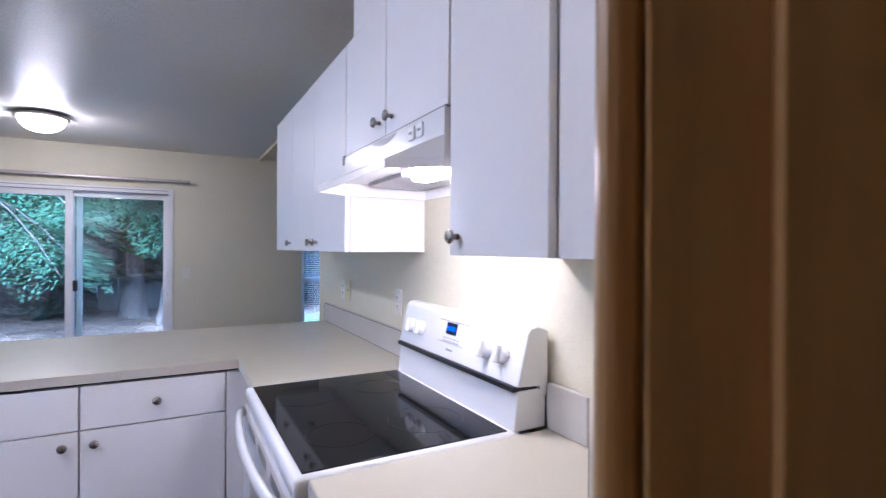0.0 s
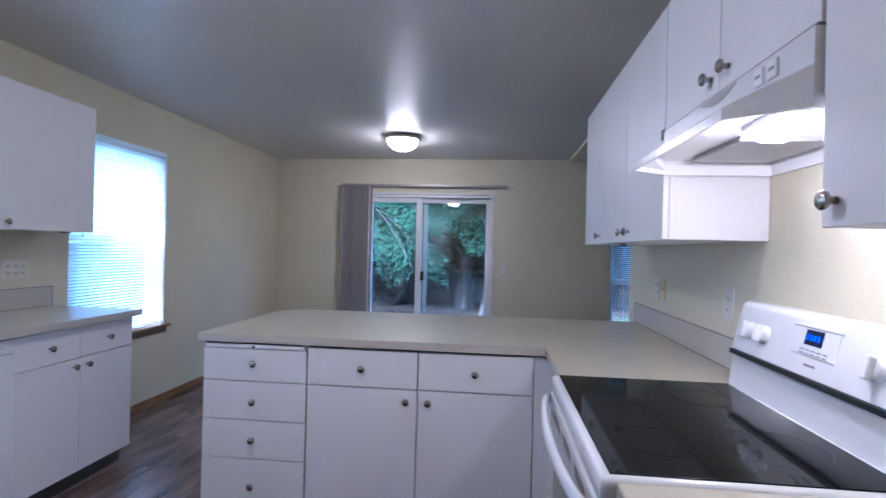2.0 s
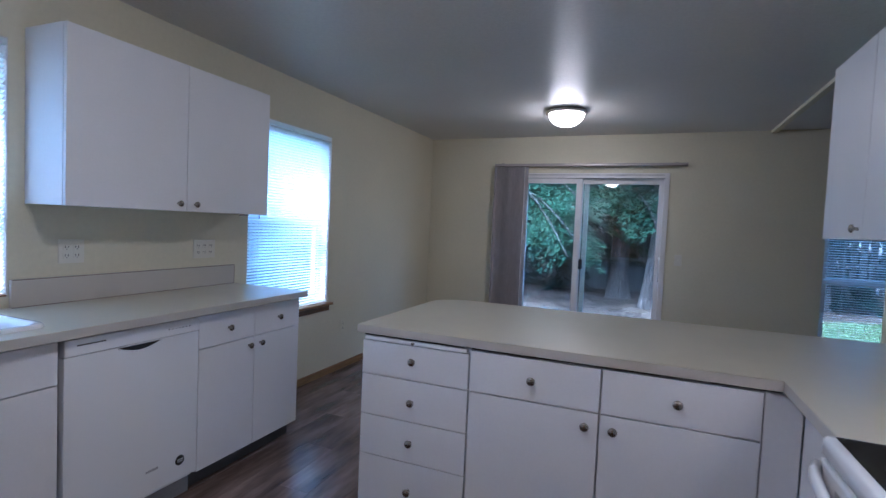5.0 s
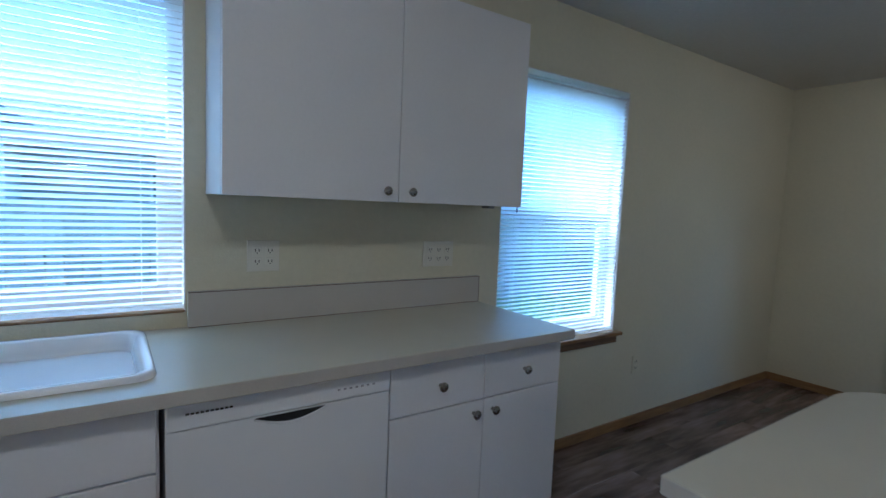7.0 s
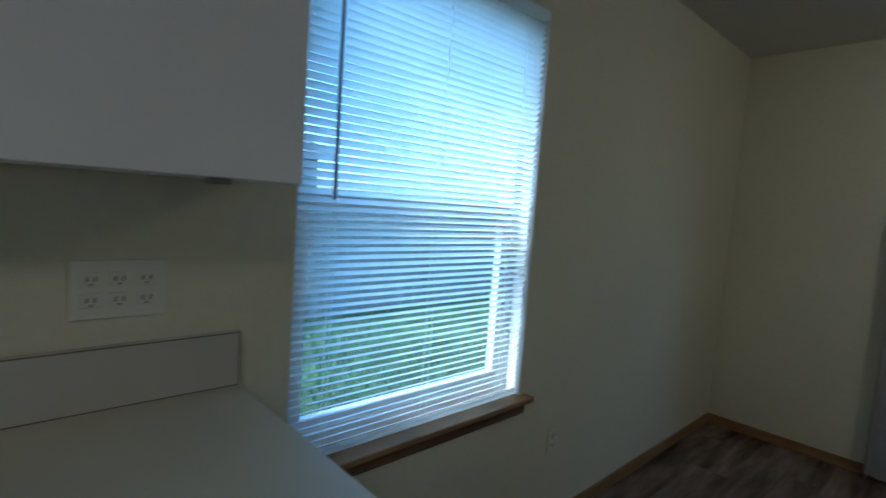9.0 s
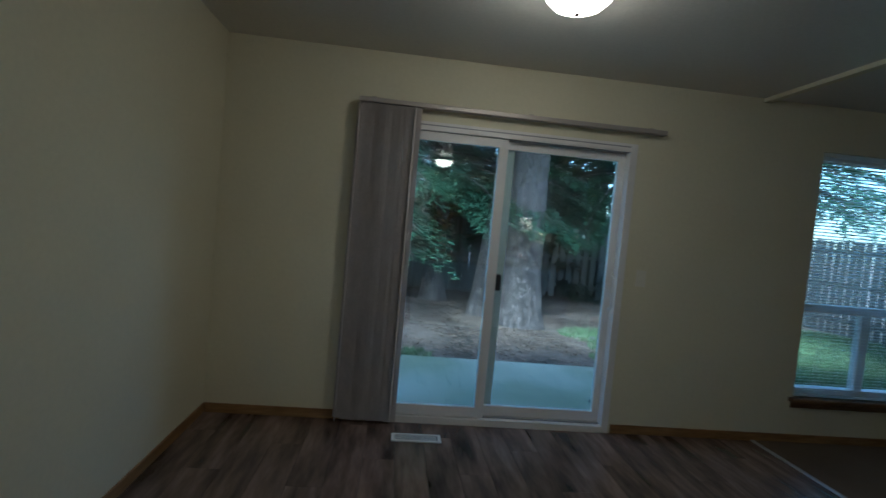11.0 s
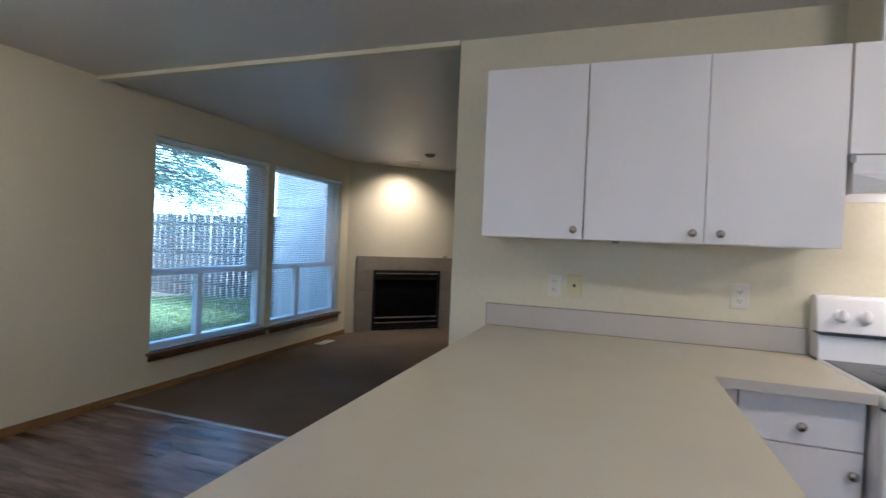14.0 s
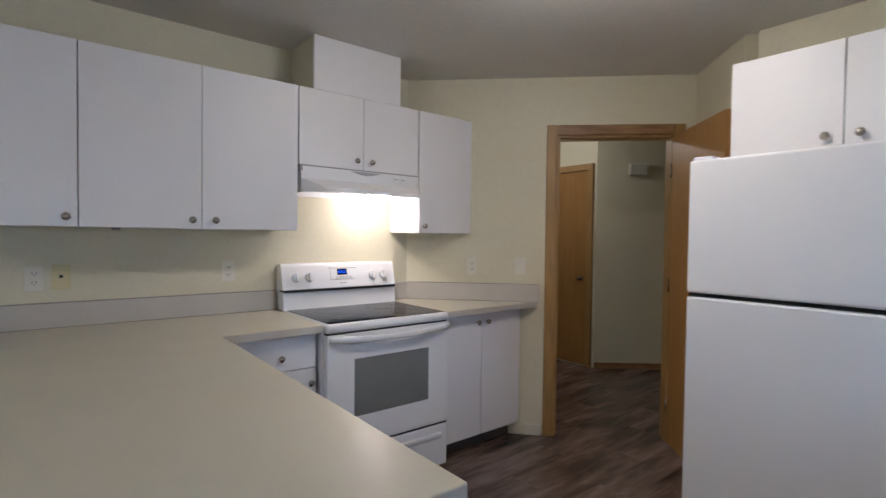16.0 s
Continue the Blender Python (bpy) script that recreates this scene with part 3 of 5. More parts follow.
part("edge_band", boxes(((-0.60, -0.216, CT + 0.004), (-0.5986, 2.745, 0.9115)), ((-1.216, 2.745, CT + 0.004), (-0.5986, 2.7464, 0.9115))), EDGE, worktop, "square laminate front edge coloured for greyer light")
part("backsplash", box((-1.218, 1.490, 0.915), (-1.198, 2.745, 1.038), 0.003), EDGE, worktop, "beige laminate backsplash strip")
part("edge_seam", boxes(((-1.1985, 1.492, 1.0345), (-1.1972, 2.743, 1.0375)), ((-1.1985, 2.741, 0.916), (-1.1972, 2.744, 1.0345)), ((-1.1985, 1.492, 0.9142), (-1.1965, 2.743, 0.9162))), SEAM, worktop, "dark laminate edge seam")
part("backsplash", box((-1.218, -0.218, 0.915), (-1.198, 0.415, 1.038), 0.003), EDGE, worktop, "beige laminate backsplash strip")

# ---- sink ----
scx, scy = -0.945, 0.945
sink = thing("kitchen_sink", "white drop-in porcelain kitchen sink with raised rim", "sink")
part("bowl", loft([rounded(scx, scy, 0.245, 0.420, 0.05, 0.915), rounded(scx, scy, 0.244, 0.419, 0.05, 0.924), rounded(scx, scy, 0.239, 0.414, 0.05, 0.930),
                   rounded(scx, scy, 0.226, 0.401, 0.052, 0.930), rounded(scx, scy, 0.217, 0.392, 0.055, 0.924), rounded(scx, scy, 0.208, 0.383, 0.06, 0.895),
                   rounded(scx, scy, 0.190, 0.362, 0.06, 0.790), rounded(scx, scy, 0.150, 0.325, 0.06, 0.755), rounded(scx, scy, 0.05, 0.05, 0.03, 0.748)]), PORCELAIN, sink)
part("drain", lathe([(0.002, 0.0), (0.044, 0.0), (0.044, 0.004), (0.034, 0.003), (0.002, 0.001)], 20), CHROME, sink, "chrome drain ring", (scx, scy, 0.749))

# ---- dishwasher ----
dw = thing("dishwasher", "white built-in dishwasher with pocket handle", "dishwasher", pose(-0.638, 1.371, 0, 0, 0, 90))
part("body", box((0.004, 0.03, 0.09), (0.596, 0.55, 0.868)), ENAMEL, dw)
front = part("door_panel", box((0.002, -0.004, 0.115), (0.598, 0.030, 0.8015), 0.003), ENAMEL, dw)
panel = part("control_strip", box((0.002, -0.008, 0.803), (0.598, 0.030, 0.868), 0.005), ENAMEL, dw)
arc = [0.022 * math.sin(math.pi * k / 12) for k in range(13)]
# Finger pocket as a flat crescent; its inner shadow is the black colour.
part("pocket", loft([[(0.205 + 0.19 * k / 12, -0.0042, 0.797) for k in range(13)] + [(0.395 - 0.19 * k / 12, -0.0042, 0.796 - arc[k]) for k in range(13)],
                     [(0.208 + 0.184 * k / 12, -0.0048, 0.7965) for k in range(13)] + [(0.392 - 0.184 * k / 12, -0.0048, 0.7955 - arc[k] * 0.9) for k in range(13)]]), IRON, front, "curved finger pocket with its shadow as a dark crescent")
part("pocket_lip", tube([(0.205 + 0.19 * k / 12, -0.006, 0.793 - arc[k]) for k in range(13)], 0.0025, 8), ENAMEL, front)
part("vent_slots", boxes(*[((0.045 + 0.011 * i, -0.009, 0.840), (0.053 + 0.011 * i, -0.007, 0.845)) for i in range(10)]), BLACK, panel, "row of small black vent slots")
part("buttons", boxes(*[((0.43 + 0.018 * i, -0.009, 0.832), (0.438 + 0.018 * i, -0.007, 0.837)) for i in range(7)]), GREY, panel, "row of tiny grey marks")
part("maker_mark", boxes(*[((0.335 + 0.010 * i, -0.005, 0.213), (0.342 + 0.010 * i, -0.0035, 0.222 + 0.003 * (i % 2))) for i in range(6)]), GREY, dw, "small grey mark")
part("badge", lathe([(0.002, 0), (0.024, 0), (0.024, 0.0015), (0.002, 0.0018)], 24, "y"), BLACK, dw, "round dark energy badge", (0.505, -0.004, 0.205))
part("badge_bar", boxes(((0.490, -0.0072, 0.207), (0.520, -0.0060, 0.211)), ((0.492, -0.0072, 0.198), (0.518, -0.0060, 0.202))), PLATE, dw)
# Dark strip drawn for the shadow between dishwasher and worktop.
part("gap_shadow", box((0.001, 0.004, 0.8685), (0.599, 0.02, 0.8765)), SHADE, dw, "dark strip as gap shadow under the worktop")
part("toe_panel", box((0.004, 0.045, 0.004), (0.596, 0.06, 0.108), 0.002), GREY, dw, "grey recessed toe panel")

# ---- range ----
rg = thing("electric_range", "white freestanding electric range with black glass top", "range", pose(1.742, 1.598, 0, 0, 0, -90))
RW = 0.757
part("body", box((0.002, 0.03, 0.03), (RW - 0.002, 0.615, 0.893), 0.003), ENAMEL, rg)
part("cooktop_frame", loft([rounded(RW / 2, 0.275, RW / 2, 0.290, 0.012, 0.875), rounded(RW / 2, 0.275, RW / 2, 0.290, 0.012, 0.908), rounded(RW / 2, 0.275, RW / 2 - 0.006, 0.284, 0.012, 0.917),
                            rounded(RW / 2, 0.275, RW / 2 - 0.020, 0.262, 0.012, 0.918)], True, True), ENAMEL, rg)
glass_top = part("glass_top", box((0.020, 0.006, 0.9175), (RW - 0.018, 0.526, 0.9205), 0.001), GLASSTOP, rg, "black ceramic glass cooking surface")


def ring(r):
    n, inner, outer = 40, r - 0.003, r
    bm = bmesh.new()
    a = [[bm.verts.new((q * math.cos(2 * math.pi * i / n), q * math.sin(2 * math.pi * i / n), z)) for i in range(n)] for q, z in ((inner, 0), (inner, 0.0004), (outer, 0.0004), (outer, 0))]
    for p, q in zip(a, a[1:] + a[:1]):
        for i in range(n):
            bm.faces.new((p[i], p[(i + 1) % n], q[(i + 1) % n], q[i]))
    return bm


for x, y, r in ((0.20, 0.14, 0.105), (0.56, 0.14, 0.085), (0.20, 0.38, 0.08), (0.56, 0.38, 0.105)):
    part("burner_ring", ring(r), RING, glass_top, "faint grey printed burner ring", (x, y, 0.9206))
part("front_trim", side_prism([(-0.014, 0.876), (-0.014, 0.902), (0.03, 0.902), (0.03, 0.876)], 0.002, RW - 0.002, 0.004), ENAMEL, rg)
part("door_gap", box((0.006, 0.0, 0.864), (RW - 0.006, 0.030, 0.876)), BLACK, rg, "black gap above the oven door")
oven = part("oven_door", box((0.004, -0.018, 0.294), (RW - 0.004, 0.030, 0.864), 0.006), ENAMEL, rg)
part("oven_window", box((0.150, -0.0205, 0.445), (0.610, -0.016, 0.735), 0.001), OVENGLASS, oven, "oven window greyed for its reflection")
bow = [(0.012 + (RW - 0.024) * k / 16, -0.024 - 0.036 * math.sin(math.pi * k / 16) ** 0.5, 0.846) for k in range(17)]
handle_bm = tube(bow, [0.010] + [0.0115] * 15 + [0.010], 12)
for v in handle_bm.verts:
    v.co.z = 0.846 + (v.co.z - 0.846) * 1.55 - 0.012 * math.sin(math.pi * v.co.x / RW)
part("oven_handle", handle_bm, ENAMEL, oven, "bowed white handle bar")
for x0 in (0.12, 0.315, 0.51):
    part("door_vents", boxes(*[((x0 + 0.0145 * i, -0.0193, 0.810), (x0 + 0.008 + 0.0145 * i, -0.0175, 0.838)) for i in range(9)]), GREY, oven, "row of grey vent slots")
part("drawer_gap", box((0.004, -0.004, 0.281), (RW - 0.004, 0.030, 0.294)), BLACK, rg)
part("storage_drawer", box((0.004, -0.016, 0.045), (RW - 0.004, 0.030, 0.281), 0.008), ENAMEL, rg, "white storage drawer front")
part("drawer_ledge", side_prism([(-0.015, 0.198), (-0.025, 0.218), (-0.026, 0.234), (-0.015, 0.240)], 0.05, RW - 0.05, 0.003), ENAMEL, rg, "moulded drawer pull ledge")
for x in (0.05, RW - 0.05):
    part("foot", lathe([(0.02, 0), (0.02, 0.03)], 10), BLACK, rg, "", (x, 0.10, 0))
    part("foot", lathe([(0.02, 0), (0.02, 0.03)], 10), BLACK, rg, "", (x, 0.55, 0))
part("riser", side_prism([(0.537, 0.917), (0.550, 1.020), (0.64, 1.020), (0.64, 0.917)], 0.004, RW - 0.004, 0.003), ENAMEL, rg)
part("vent_gap", side_prism([(0.536, 1.018), (0.537, 1.031), (0.615, 1.031), (0.615, 1.018)], 0.008, RW - 0.008), BLACK, rg, "black vent gap under the panel")
guard = part("backguard", side_prism([(0.546, 1.031), (0.580, 1.168), (0.590, 1.180), (0.614, 1.183), (0.645, 1.170), (0.645, 1.000), (0.62, 1.000), (0.62, 1.031)], 0.0, RW, 0.003), ENAMEL, rg)
PANEL = Matrix.Translation((0, 0.546, 1.031)) @ pose(0, 0, 0, -13.9, 0, 0)
for x in (0.085, 0.165, 0.590, 0.670):
    k = part("range_knob", lathe([(0.002, 0), (0.027, 0), (0.0265, 0.005), (0.024, 0.007), (0.022, 0.013), (0.020, 0.015), (0.002, 0.0155)], 22, "y"), ENAMEL, guard, "white turn knob", PANEL @ Matrix.Translation((x, -0.001, 0.070)))
    part("knob_grip", box((-0.0085, -0.030, -0.025), (0.0085, -0.013, 0.025), 0.004), ENAMEL, k)
clock = part("clock_panel", box((0.300, -0.003, 0.050), (0.465, 0.002, 0.128), 0.002), ENAMEL, guard, "white clock panel", PANEL)
part("clock_window", box((0.345, -0.0045, 0.078), (0.412, -0.003, 0.116), 0.001), NAVY, clock, "dark clock window")
part("clock_digits", boxes(*[((0.354 + 0.014 * i, -0.0055, 0.090), (0.3585 + 0.014 * i, -0.0045, 0.104)) for i in range(4)]), BLUE, clock, "glowing blue clock digits")
part("clock_rule", box((0.290, -0.0042, 0.119), (0.475, -0.003, 0.122)), GREY, clock)
part("clock_buttons", boxes(*[((0.335 + 0.022 * (i % 5), -0.0042, 0.054 + 0.009 * (i // 5)), (0.349 + 0.022 * (i % 5), -0.003, 0.058 + 0.009 * (i // 5))) for i in range(10)]), GREY, clock, "rows of small grey button marks")
part("maker_mark", boxes(*[((0.362 + 0.006 * i, -0.0012, 0.026), (0.366 + 0.006 * i, 0, 0.032)) for i in range(7)]), GREY, guard, "small grey mark", PANEL)

# ---- range hood ----
hood = thing("range_hood", "white under-cabinet range hood with light on", "range hood", pose(1.91, 1.588, 0, 0, 0, -90))
HW = 0.764


def hood_loop(front, inset, z):
    """The hood's plan outline at a height: a front edge with cut corners, closing in by inset."""
    cut = 0.080 if front < 0.14 else 0.0
    return [(inset, 0.486 - inset, z), (inset, max(front, 0.150) + inset, z), (cut + inset, front + inset, z),
            (HW - cut - inset, front + inset, z), (HW - inset, max(front, 0.150) + inset, z), (HW - inset, 0.486 - inset, z)]


shell_bm = loft([hood_loop(0.1505, 0, 1.716), hood_loop(0.1505, 0, 1.652), hood_loop(0.042, 0, 1.602), hood_loop(0.036, 0, 1.597), hood_loop(0.036, 0, 1.577),
                 hood_loop(0.036, 0.006, 1.577), hood_loop(0.036, 0.006, 1.592), hood_loop(0.090, 0.006, 1.617), hood_loop(0.100, 0.006, 1.622)], True, True)
for f in shell_bm.faces:
    f.smooth = False
part("shell", shell_bm, ENAMEL, hood, "white sloping hood shell with cut corners")
# Grey strip drawn for the shadow line between hood and cabinet.
part("gap_shadow", box((0.004, 0.156, 1.716), (HW - 0.004, 0.480, 1.7235)), GREY, hood, "grey strip as gap shadow under the cabinet")
part("grease_filter", box((0.06, 0.22, 1.608), (0.36, 0.44, 1.624), 0.004), STRIP, hood, "aluminium mesh grease filter")
housing = part("lamp_housing", box((0.44, 0.185, 1.610), (0.62, 0.290, 1.624), 0.004), ENAMEL, hood)
lens = part("light_lens", box((0.46, 0.205, 1.580), (0.60, 0.270, 1.611), 0.010), LENS, housing, "lit frosted hood lamp lens")
lens.visible_shadow = False
label_arc = [(0.29 + 0.20 * k / 12, 1.712 - 0.020 * math.sin(math.pi * k / 12)) for k in range(13)]
part("control_label", loft([[(x, 0.1500, z) for x, z in label_arc], [(x, 0.1485, z) for x, z in label_arc]]), STRIP, hood, "curved silver maker label")
for x in (0.575, 0.625):
    switch = part("rocker_switch", box((x, 0.144, 1.668), (x + 0.034, 0.150, 1.704), 0.002), PLATE, hood, "small rocker switch")
    part("switch_mark", box((x + 0.008, 0.1428, 1.684), (x + 0.026, 0.144, 1.690)), GREY, switch)
part("end_block", box((-0.010, 0.146, 1.690), (0.006, 0.160, 1.7235), 0.001), GREY, hood, "small grey end spacer")

# ---- refrigerator ----
fr = thing("refrigerator", "white top-freezer refrigerator against the wall", "refrigerator", pose(0.495, 0.605, 0, 0, 0, 180))
part("body", box((0.004, 0.062, 0.03), (0.756, 0.74, 1.655), 0.006), ENAMEL2, fr)
part("gasket", box((0.014, 0.048, 0.07), (0.746, 0.063, 1.650)), BLACK, fr, "dark door gasket")
part("freezer_door", box((0, 0, 1.135), (0.76, 0.048, 1.668), 0.010, 3), ENAMEL2, fr, "white freezer door")
part("fridge_door", box((0, 0, 0.085), (0.76, 0.048, 1.118), 0.010, 3), ENAMEL2, fr, "white lower door")
part("hinge_cover", box((0.01, 0.012, 1.668), (0.085, 0.12, 1.682), 0.004), ENAMEL2, fr, "white top hinge cover")
part("middle_hinge", boxes(((0.006, 0.010, 1.121), (0.07, 0.09, 1.131)), ((-0.004, 0.05, 1.119), (0.012, 0.10, 1.134))), BLACK, fr, "dark middle hinge")
part("kick_grille", box((0.02, 0.048, 0.012), (0.74, 0.062, 0.080), 0.002), GREY, fr)
for x in (0.06, 0.70):
    part("foot", lathe([(0.022, 0), (0.022, 0.03)], 10), BLACK, fr, "", (x, 0.12, 0))
    part("foot", lathe([(0.022, 0), (0.022, 0.03)], 10), BLACK, fr, "", (x, 0.66, 0))

# ---- ceiling lamps ----


def dome_lamp(label, x, y):
    root = thing("ceiling_light", label, "ceiling light", pose(x, y, ZC), group="dome ceiling lights")
    part("metal_base", lathe([(0.175, -0.002), (0.185, -0.018), (0.178, -0.034), (0.155, -0.040), (0.155, -0.002)], 40), NICKEL, root, "brushed nickel rim")
    bm = lathe([(0.152, -0.036), (0.150, -0.055), (0.136, -0.085), (0.105, -0.115), (0.062, -0.134), (0.020, -0.141), (0.002, -0.142)], 40)
    glow = part("glass_dome", bm, DOME, root, "lit frosted glass dome")
    glow.visible_shadow = False
    part("finial", lathe([(0.002, -0.156), (0.010, -0.152), (0.010, -0.142), (0.002, -0.140)], 12), NICKEL, root)


dome_lamp("lit frosted dome ceiling light over the dining space", 0.60, 4.75)
dome_lamp("lit frosted dome ceiling light over the kitchen", 0.60, 1.15)
can = thing("recessed_downlight", "recessed downlight in the ceiling above the fireplace", "downlight", pose(6.16, 5.08, ZC))
part("trim_ring", lathe([(0.045, -0.001), (0.085, -0.001), (0.080, -0.008), (0.050, -0.006)], 28), PLATE, can)
det = thing("smoke_detector", "small round smoke detector on the ceiling", "smoke detector", pose(5.62, 4.63, ZC))
part("base", lathe([(0.002, 0), (0.065, 0), (0.063, -0.014), (0.002, -0.015)], 28), GREY, det)
part("cover", lathe([(0.002, -0.014), (0.052, -0.014), (0.044, -0.034), (0.002, -0.037)], 28), GREY, det)

# ---- windows with blinds ----
SLATS = {}


def slat_mesh(length):
    key = round(length, 3)
    if key not in SLATS:
        bm = bmesh.new()
        rows = [[bm.verts.new((x, y, 0.0012 * (1 - (y / 0.0125) ** 2))) for y in (-0.0125, -0.005, 0.005, 0.0125)] for x in (0.0, length)]
        for j in range(3):
            bm.faces.new((rows[0][j], rows[1][j], rows[1][j + 1], rows[0][j + 1])).smooth = True
        SLATS[key] = mesh_of("slat", bm, SLAT)
    return SLATS[key]


def blind(label, m, w, z0, z1, tilt, wand=True, pitch=0.0215):
    """A lowered blind with open slats; local x along the wall, the room at -y."""
    root = thing("window_blind", label, "blind", m, group="horizontal blinds")
    part("head_rail", box((0.003, -0.018, z1 - 0.030), (w - 0.003, 0.014, z1 - 0.002), 0.002), SLAT, root)
    part("bottom_rail", box((0.006, -0.014, z0 + 0.004), (w - 0.006, 0.012, z0 + 0.018), 0.003), SLAT, root)
    n = int((z1 - z0 - 0.06) / pitch)
    me = slat_mesh(w - 0.012)
    for i in range(n):
        part("slat", me, SLAT, root, "", pose(0.006, 0, z0 + 0.028 + pitch * i, tilt + random.uniform(-1.5, 1.5), 0, random.uniform(-0.04, 0.04)))
    for fx in (0.12, 0.5, 0.88):
        part("ladder_cord", boxes(((w * fx - 0.0006, -0.014, z0 + 0.015), (w * fx + 0.0006, -0.0128, z1 - 0.03)), ((w * fx - 0.0006, 0.0128, z0 + 0.015), (w * fx + 0.0006, 0.014, z1 - 0.03))), SLAT, root)
    if wand:
        part("tilt_wand", tube([(0.10, -0.026, z1 - 0.03), (0.10, -0.028, z1 - 0.72)], 0.004, 8), GREY, root, "clear grey tilt wand")
    return root


def hung_window(name, label, m, w, z0, z1, rail):
    """A white vinyl window deep in its opening; outer side at +y, with a rail across at the height rail."""
    root = thing(name, label, "window", m, kind="structure")
    part("window_frame", boxes(((0, 0.075, z0), (0.045, 0.145, z1)), ((w - 0.045, 0.075, z0), (w, 0.145, z1)), ((0.045, 0.075, z0), (w - 0.045, 0.145, z0 + 0.05)),
                               ((0.045, 0.075, z1 - 0.045), (w - 0.045, 0.145, z1)), ((0.045, 0.085, rail - 0.022), (w - 0.045, 0.135, rail + 0.022))), VINYL, root)
    part("sash", boxes(((0.045, 0.085, z0 + 0.05), (0.078, 0.115, rail - 0.022)), ((w - 0.078, 0.085, z0 + 0.05), (w - 0.045, 0.115, rail - 0.022)),
                       ((0.078, 0.085, z0 + 0.05), (w - 0.078, 0.115, z0 + 0.085))), VINYL, root)
    for a, b in (((0.045, 0.108, rail + 0.022), (w - 0.045, 0.112, z1 - 0.045)), ((0.078, 0.098, z0 + 0.085), (w - 0.078, 0.102, rail - 0.022))):
        pane = part("pane", box(a, b), GLASS, root)
        pane.visible_shadow = False
    part("reveal", boxes(((0, 0.002, z0), (0.004, 0.075, z1)), ((w - 0.004, 0.002, z0), (w, 0.075, z1)), ((0.004, 0.002, z1 - 0.004), (w - 0.004, 0.075, z1))), VINYL, root)
    return root


def stool(root, w, z, apron=0.05, over=0.05, nose=0.045, thick=0.020):
    part("window_sill", box((-over, -nose, z - thick), (w + over, 0.075, z + 0.002), 0.005), OAKH, root, "golden oak window stool")
    if apron:
        part("apron", box((-over * 0.6, -0.012, z - 0.020 - apron), (w + over * 0.6, 0.0, z - 0.021), 0.003), DARKOAK, root, "oak apron under the stool")


w2 = pose(XW, 2.875, 0, 0, 0, 90)
win = hung_window("window_1", "white single-hung window behind a lowered blind", w2, 0.950, 0.645, 2.07, 1.345)
stool(win, 0.950, 0.645, over=0.035)
blind("white lowered blind with open slats and wand", w2 @ pose(0, 0.020, 0), 0.950, 0.650, 2.067, -37)
w1 = pose(XW, 0.42, 0, 0, 0, 90)
win = hung_window("window_2", "white window over the sink behind a blind", w1, 1.067, 0.965, 2.07, 1.53)
stool(win, 1.067, 0.972, 0.0, -0.001, 0.004, 0.007)
blind("white lowered blind over the sink with open slats", w1 @ pose(0, 0.020, 0), 1.067, 0.976, 2.067, -30, wand=False)


def living_window(name, label, x):
    m, w, z0, z1, rail, mid = pose(x, YN, 0), 1.40, 0.335, 2.11, 0.985, 0.58
    root = thing(name, label, "window", m, kind="structure")
    part("window_frame", boxes(((0, 0.06, z0), (0.05, 0.145, z1)), ((w - 0.05, 0.06, z0), (w, 0.145, z1)), ((0.05, 0.06, z0), (w - 0.05, 0.145, z0 + 0.055)),
                               ((0.05, 0.06, z1 - 0.05), (w - 0.05, 0.145, z1)), ((0.05, 0.07, rail - 0.028), (w - 0.05, 0.14, rail + 0.028)),
                               ((mid - 0.032, 0.075, z0 + 0.055), (mid + 0.032, 0.135, rail - 0.028)), ((w - 0.20, 0.10, rail + 0.028), (w - 0.05, 0.14, z1 - 0.05))), VINYL, root)
    for a, b in (((0.05, 0.100, rail + 0.028), (w - 0.20, 0.104, z1 - 0.05)), ((0.05, 0.100, z0 + 0.055), (mid - 0.032, 0.104, rail - 0.028)),
                 ((mid + 0.032, 0.100, z0 + 0.055), (w - 0.05, 0.104, rail - 0.028))):
        pane = part("pane", box(a, b), GLASS, root)
        pane.visible_shadow = False
    part("window_sill", box((-0.035, -0.045, z0 - 0.030), (w + 0.035, 0.06, z0), 0.006), DARKOAK, root, "dark oak window stool")
    part("apron", box((-0.02, -0.012, z0 - 0.075), (w + 0.02, -0.001, z0 - 0.031), 0.003), DARKOAK, root, "oak apron under the stool")
    blind("white lowered blind with level open slats", m @ pose(0, 0.020, 0), w, z0 + 0.004, z1 - 0.004, -14, wand=False, pitch=0.0235)


living_window("window_3", "tall white living room window behind a blind", 2.885)
living_window("window_4", "tall white living room window behind a blind", 4.385)

# ---- sliding glass door ----
sl = thing("door_3", "white sliding patio door with two glass panels", "sliding door", pose(0, YN, 0), kind="structure")
X0, X1, ZT = -0.06, 1.51, 2.01
part("door_frame", boxes(((X0, -0.012, 0), (X0 + 0.05, 0.14, ZT)), ((X1 - 0.05, -0.012, 0), (X1, 0.14, ZT)), ((X0 + 0.05, -0.012, ZT - 0.055), (X1 - 0.05, 0.14, ZT)),
                         ((X0 + 0.05, -0.012, 0), (X1 - 0.05, 0.14, 0.045))), VINYL, sl)
part("track", boxes(((X0 + 0.05, 0.028, 0.045), (X1 - 0.05, 0.034, 0.055)), ((X0 + 0.05, 0.076, 0.045), (X1 - 0.05, 0.082, 0.055))), GREY, sl)


